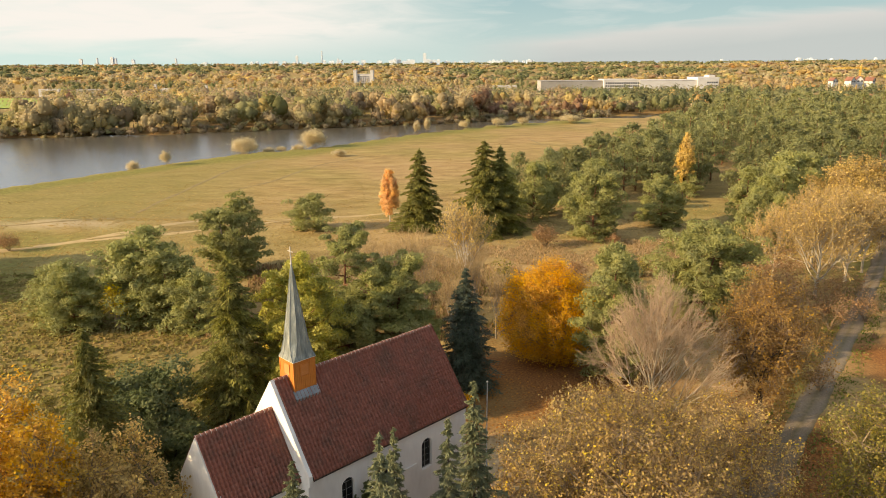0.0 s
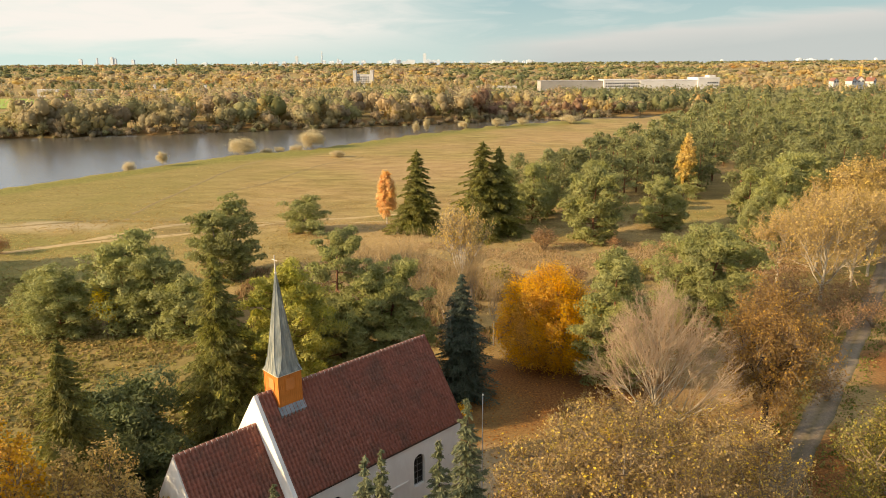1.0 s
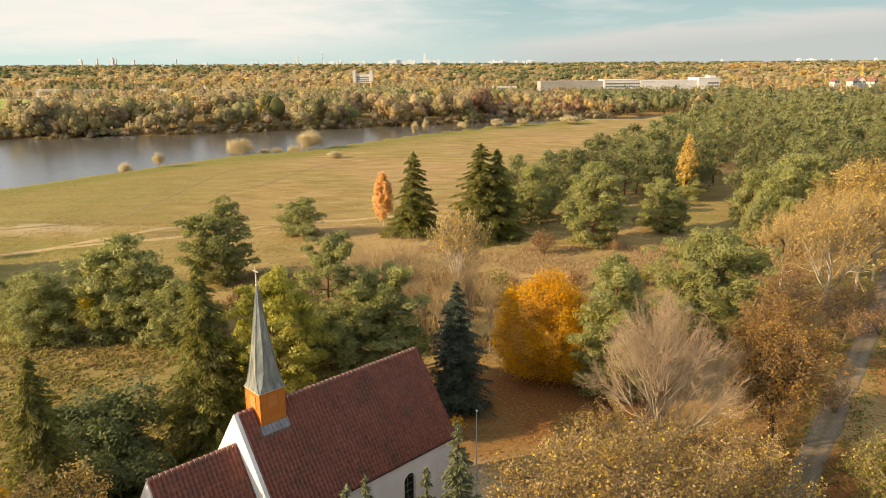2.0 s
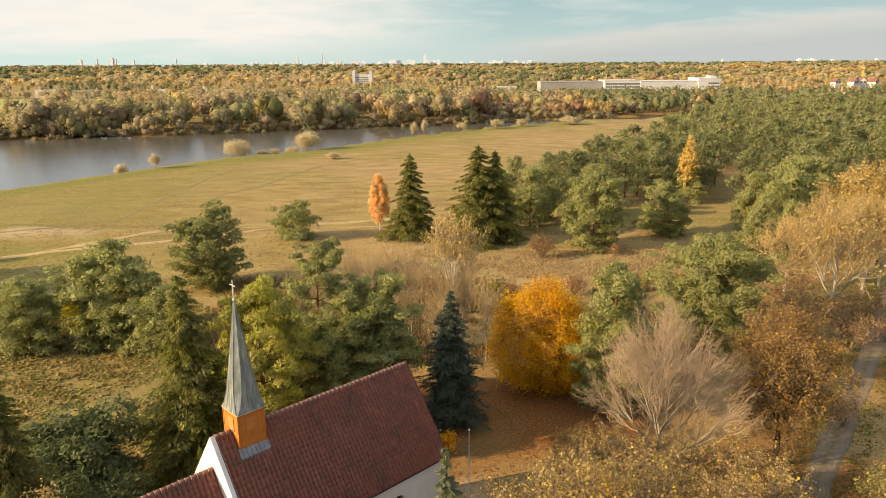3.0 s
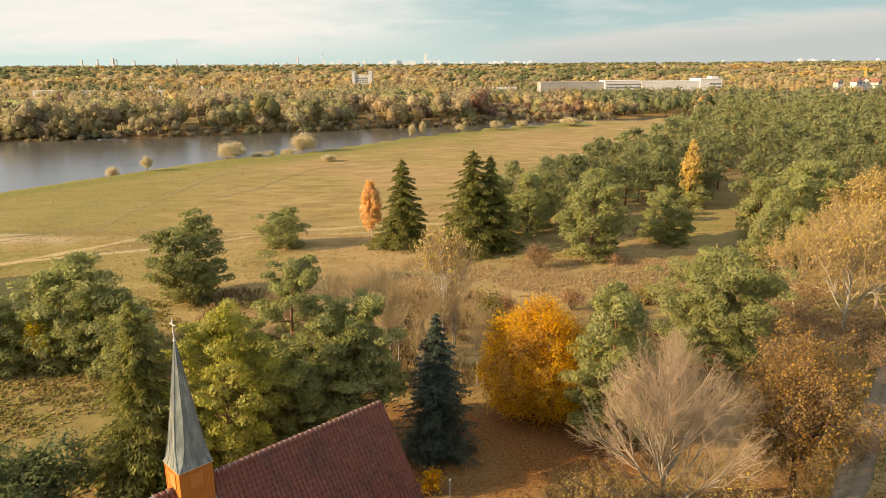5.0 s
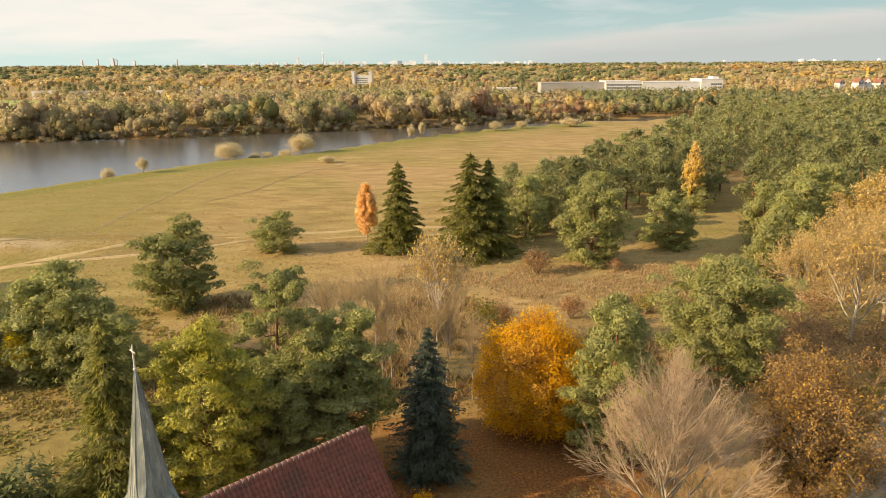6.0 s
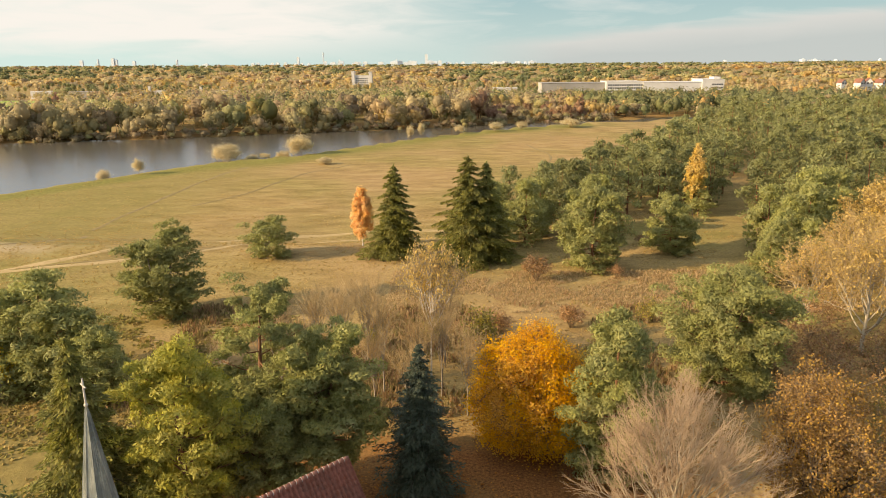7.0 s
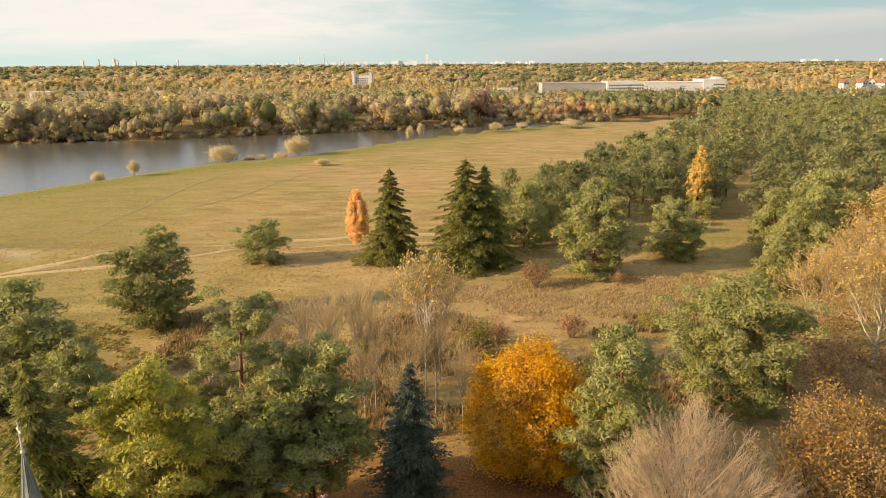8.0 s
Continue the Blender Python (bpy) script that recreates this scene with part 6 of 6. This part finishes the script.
lp = scatter(17000, -36, 62, 34, 100, lambda x, y: off_road(x, y) and patch(x, y, 8) > -0.9 and (abs(x - 12) < 26 or y < 76))
lp[:, 2] = land(lp[:, 0], lp[:, 1]) + 0.03
sp = Soup()
lt = np.array([(0.33, 0.135, 0.025), (0.24, 0.10, 0.028), (0.45, 0.21, 0.035), (0.18, 0.085, 0.035)])[rg.integers(4, size=len(lp))]
sp.leaves(lp, 0.2, rg, 3.0, None, 1.3, np.concatenate([lt, np.ones((len(lp), 1))], 1))
tagged(new("fallen_leaves", sp.mesh("fallen_leaves", M["far_leaves"])), "carpet of orange and brown fallen leaves", "leaves", kind="stuff")


# ---- buildings in the distance ----
M["far_white"] = plain("white_render", (0.50, 0.48, 0.45), (0.62, 0.60, 0.57), 0.05, 0.9, fine=0.6)
M["far_grey"] = plain("grey_sheet_wall", (0.24, 0.225, 0.20), (0.36, 0.34, 0.31), 0.05, 0.8, fine=0.6)
M["far_glass"] = plain("far_window_glass", (0.07, 0.075, 0.08), (0.14, 0.14, 0.14), 0.3, 0.25)
M["far_roof"] = plain("far_red_roof", (0.16, 0.075, 0.05), (0.25, 0.12, 0.08), 0.2, 0.9)
M["crane"] = plain("yellow_crane_paint", (0.55, 0.33, 0.05), (0.70, 0.45, 0.08), 0.5, 0.6)


def block(parent, name, lo, hi, material, label=""):
    sp = Soup()
    sp.box(lo, hi)
    return part(name, sp.mesh(name, material), parent, label)


def roofed(parent, lo, hi, material):
    """A flat-roofed body with a parapet."""
    block(parent, "wall", lo, hi, material)
    (x0, y0, z0), (x1, y1, z1) = lo, hi
    block(parent, "parapet", (x0 - 0.3, y0 - 0.3, z1), (x1 + 0.3, y1 + 0.3, z1 + 0.8), material)


works = tagged(new("factory_building"), "long low white industrial building beyond the woods", "building")
works.location = (0, 900, -6.5)
roofed(works, (322, 0, 0), (349, 40, 24.5), M["far_white"])
block(works, "stair_tower", (337, 4, 25), (345, 20, 28), M["far_white"])
roofed(works, (250, 2, 0), (322, 40, 21.5), M["far_white"])
roofed(works, (205, 4, 0), (250, 40, 22.5), M["far_white"])
roofed(works, (126, 10, 0), (205, 45, 21.0), M["far_grey"])
for r in range(3):
    for i in range(15):
        w = part("window", None, works)
        w.location = (207 + i * 2.9, 3.9, 10.5 + r * 3.6)
        if r == 0 and i == 0:
            sp = Soup()
            sp.box((0, -0.1, 0), (2.0, 0.25, 1.9))
            pane_me = sp.mesh("far_pane", M["far_glass"])
        new("pane", pane_me).parent = w
for r in range(2):
    for i in range(5):
        w = part("window", None, works)
        w.location = (334 + i * 2.8, -0.1, 14 + r * 4)
        new("pane", pane_me).parent = w

twin = tagged(new("apartment_building"), "white block with two raised corner towers among trees", "building")
twin.location = (-141, 1233, 1)
roofed(twin, (-6, 0, -12), (18, 14, 19), M["far_white"])
roofed(twin, (-11, -2, -12), (-6, 12, 26), M["far_white"])
roofed(twin, (18, -2, -12), (23, 12, 25), M["far_white"])
for r in range(4):
    for i in range(7):
        w = part("window", None, twin)
        w.location = (-4 + i * 3, -0.1, 3.5 + r * 3.4)
        new("pane", pane_me).parent = w


def cottage(x, y, w, d, h, turn):
    house = tagged(new("house"), "white gabled house with a red tiled roof", "house")
    house.matrix_world = pose(x, y, 11.0, 0, 0, turn)
    bm = bmesh.new()
    prof = [(-w / 2, -22), (w / 2, -22), (w / 2, h * 0.55), (0, h), (-w / 2, h * 0.55)]
    a, b = [bm.verts.new((u, 0, v)) for u, v in prof], [bm.verts.new((u, d, v)) for u, v in prof]
    bm.faces.new(a), bm.faces.new(b)
    for i in range(5):
        bm.faces.new((a[i], a[(i + 1) % 5], b[(i + 1) % 5], b[i]))
    part("wall", bm_mesh("house_wall", bm, M["far_white"]), house)
    for sgn in (-1, 1):
        sp = Soup()
        v = [(0, -0.5, h + 0.3), (0, d + 0.5, h + 0.3), (sgn * (w / 2 + 0.6), d + 0.5, h * 0.55 - 0.2), (sgn * (w / 2 + 0.6), -0.5, h * 0.55 - 0.2)]
        v += [(p, q, r - 0.3) for p, q, r in v]
        sp.add(v, [(0, 1, 2, 3), (7, 6, 5, 4), (0, 4, 5, 1), (1, 5, 6, 2), (2, 6, 7, 3), (3, 7, 4, 0)])
        part("roof", sp.mesh("house_roof", M["far_roof"]), house)
    for u in (-w / 4, w / 4):
        wi = part("window", None, house)
        wi.location = (u - 0.7, -0.1, h * 0.3)
        new("pane", pane_me).parent = wi


for x, y, w, d, h, t in ((478, 830, 9, 12, 12, 20), (490, 838, 10, 12, 13, -15), (503, 832, 9, 12, 11, 35), (468, 850, 9, 11, 10, 10), (512, 856, 10, 12, 13, -30)):
    cottage(x, y, w * 0.75, d * 0.75, h * 0.72, t)
crane = tagged(new("tower_crane"), "yellow tower crane above distant trees", "crane")
crane.location = (560, 960, 0)
sp = Soup()
for u in (-0.8, 0.8):
    for v in (-0.8, 0.8):
        sp.tube([(u, v, -5), (u, v, 31)], [0.25, 0.25], 4)
for k in range(18):
    sp.tube([(-0.8, -0.8, k * 1.8), (0.8, -0.8, k * 1.8 + 1.8)], [0.12, 0.12], 3)
part("mast", sp.mesh("crane_mast", M["crane"]), crane)
sp = Soup()
for z in (27.5, 29.0):
    sp.tube([(-36, 0, z), (9, 0, z)], [0.28, 0.28], 4)
for k in range(22):
    sp.tube([(-36 + 2 * k, 0, 27.5), (-35 + 2 * k, 0, 29)], [0.12, 0.12], 3)
part("jib", sp.mesh("crane_jib", M["crane"]), crane)
# sheds and silos across the river on the left
for x, y, w, d, h, c in ((-560, 1090, 40, 20, 7.5, "far_grey"), (-470, 1080, 60, 20, 6.5, "far_grey"), (-416, 1060, 10, 10, 9, "far_white"), (-335, 1080, 60, 16, 7.5, "far_grey"), (-428, 1062, 3, 3, 15, "far_white"), (-600, 1060, 30, 16, 9, "far_white"), (-352, 1060, 3, 3, 14, "far_white"), (75, 1040, 34, 18, 10.5, "far_white"), (52, 1060, 10, 12, 10, "far_white")):
    shed = tagged(new("shed"), "low pale industrial shed across the river", "building")
    shed.location = (x, y, float(land(x, y)) + 1)
    roofed(shed, (0, 0, -6), (w, d, h), M[c])

# city on the horizon; its haze is put into the bluish concrete colour
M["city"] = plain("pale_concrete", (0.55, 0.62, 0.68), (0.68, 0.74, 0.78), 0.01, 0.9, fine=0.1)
rc_ = np.random.default_rng(4)
CITY = [(151, 13, 5), (180, 15, 2), (206, 17, 5), (212, 14, 4), (243, 11, 5), (318, 13, 2.5), (530, 13, 4), (574, 20, 1.5), (754, 16, 5), (602, 8, 2), (702, 8, 2)]
CITY += [(rc_.uniform(560, 960), rc_.uniform(2, 6), rc_.uniform(3, 9)) for _ in range(46)] + [(rc_.uniform(250, 560), rc_.uniform(1.5, 4), rc_.uniform(3, 7)) for _ in range(14)] + [(rc_.uniform(1405, 1440), rc_.uniform(2, 5), rc_.uniform(4, 9)) for _ in range(6)] + [(1275, 3, 4), (1468, 3, 5), (1545, 4, 4)]
for i, (u, tall, wide) in enumerate(CITY):
    y = 4500.0 + 3.1 * i
    x = (u - 784) / 1230 * y * 0.975
    k = y / 1230
    tall *= 0.75 if u < 400 else 1.0
    tower = tagged(new("tower_block"), "pale far-off city tower on the horizon", "building")
    tower.location = (x, y, 26)
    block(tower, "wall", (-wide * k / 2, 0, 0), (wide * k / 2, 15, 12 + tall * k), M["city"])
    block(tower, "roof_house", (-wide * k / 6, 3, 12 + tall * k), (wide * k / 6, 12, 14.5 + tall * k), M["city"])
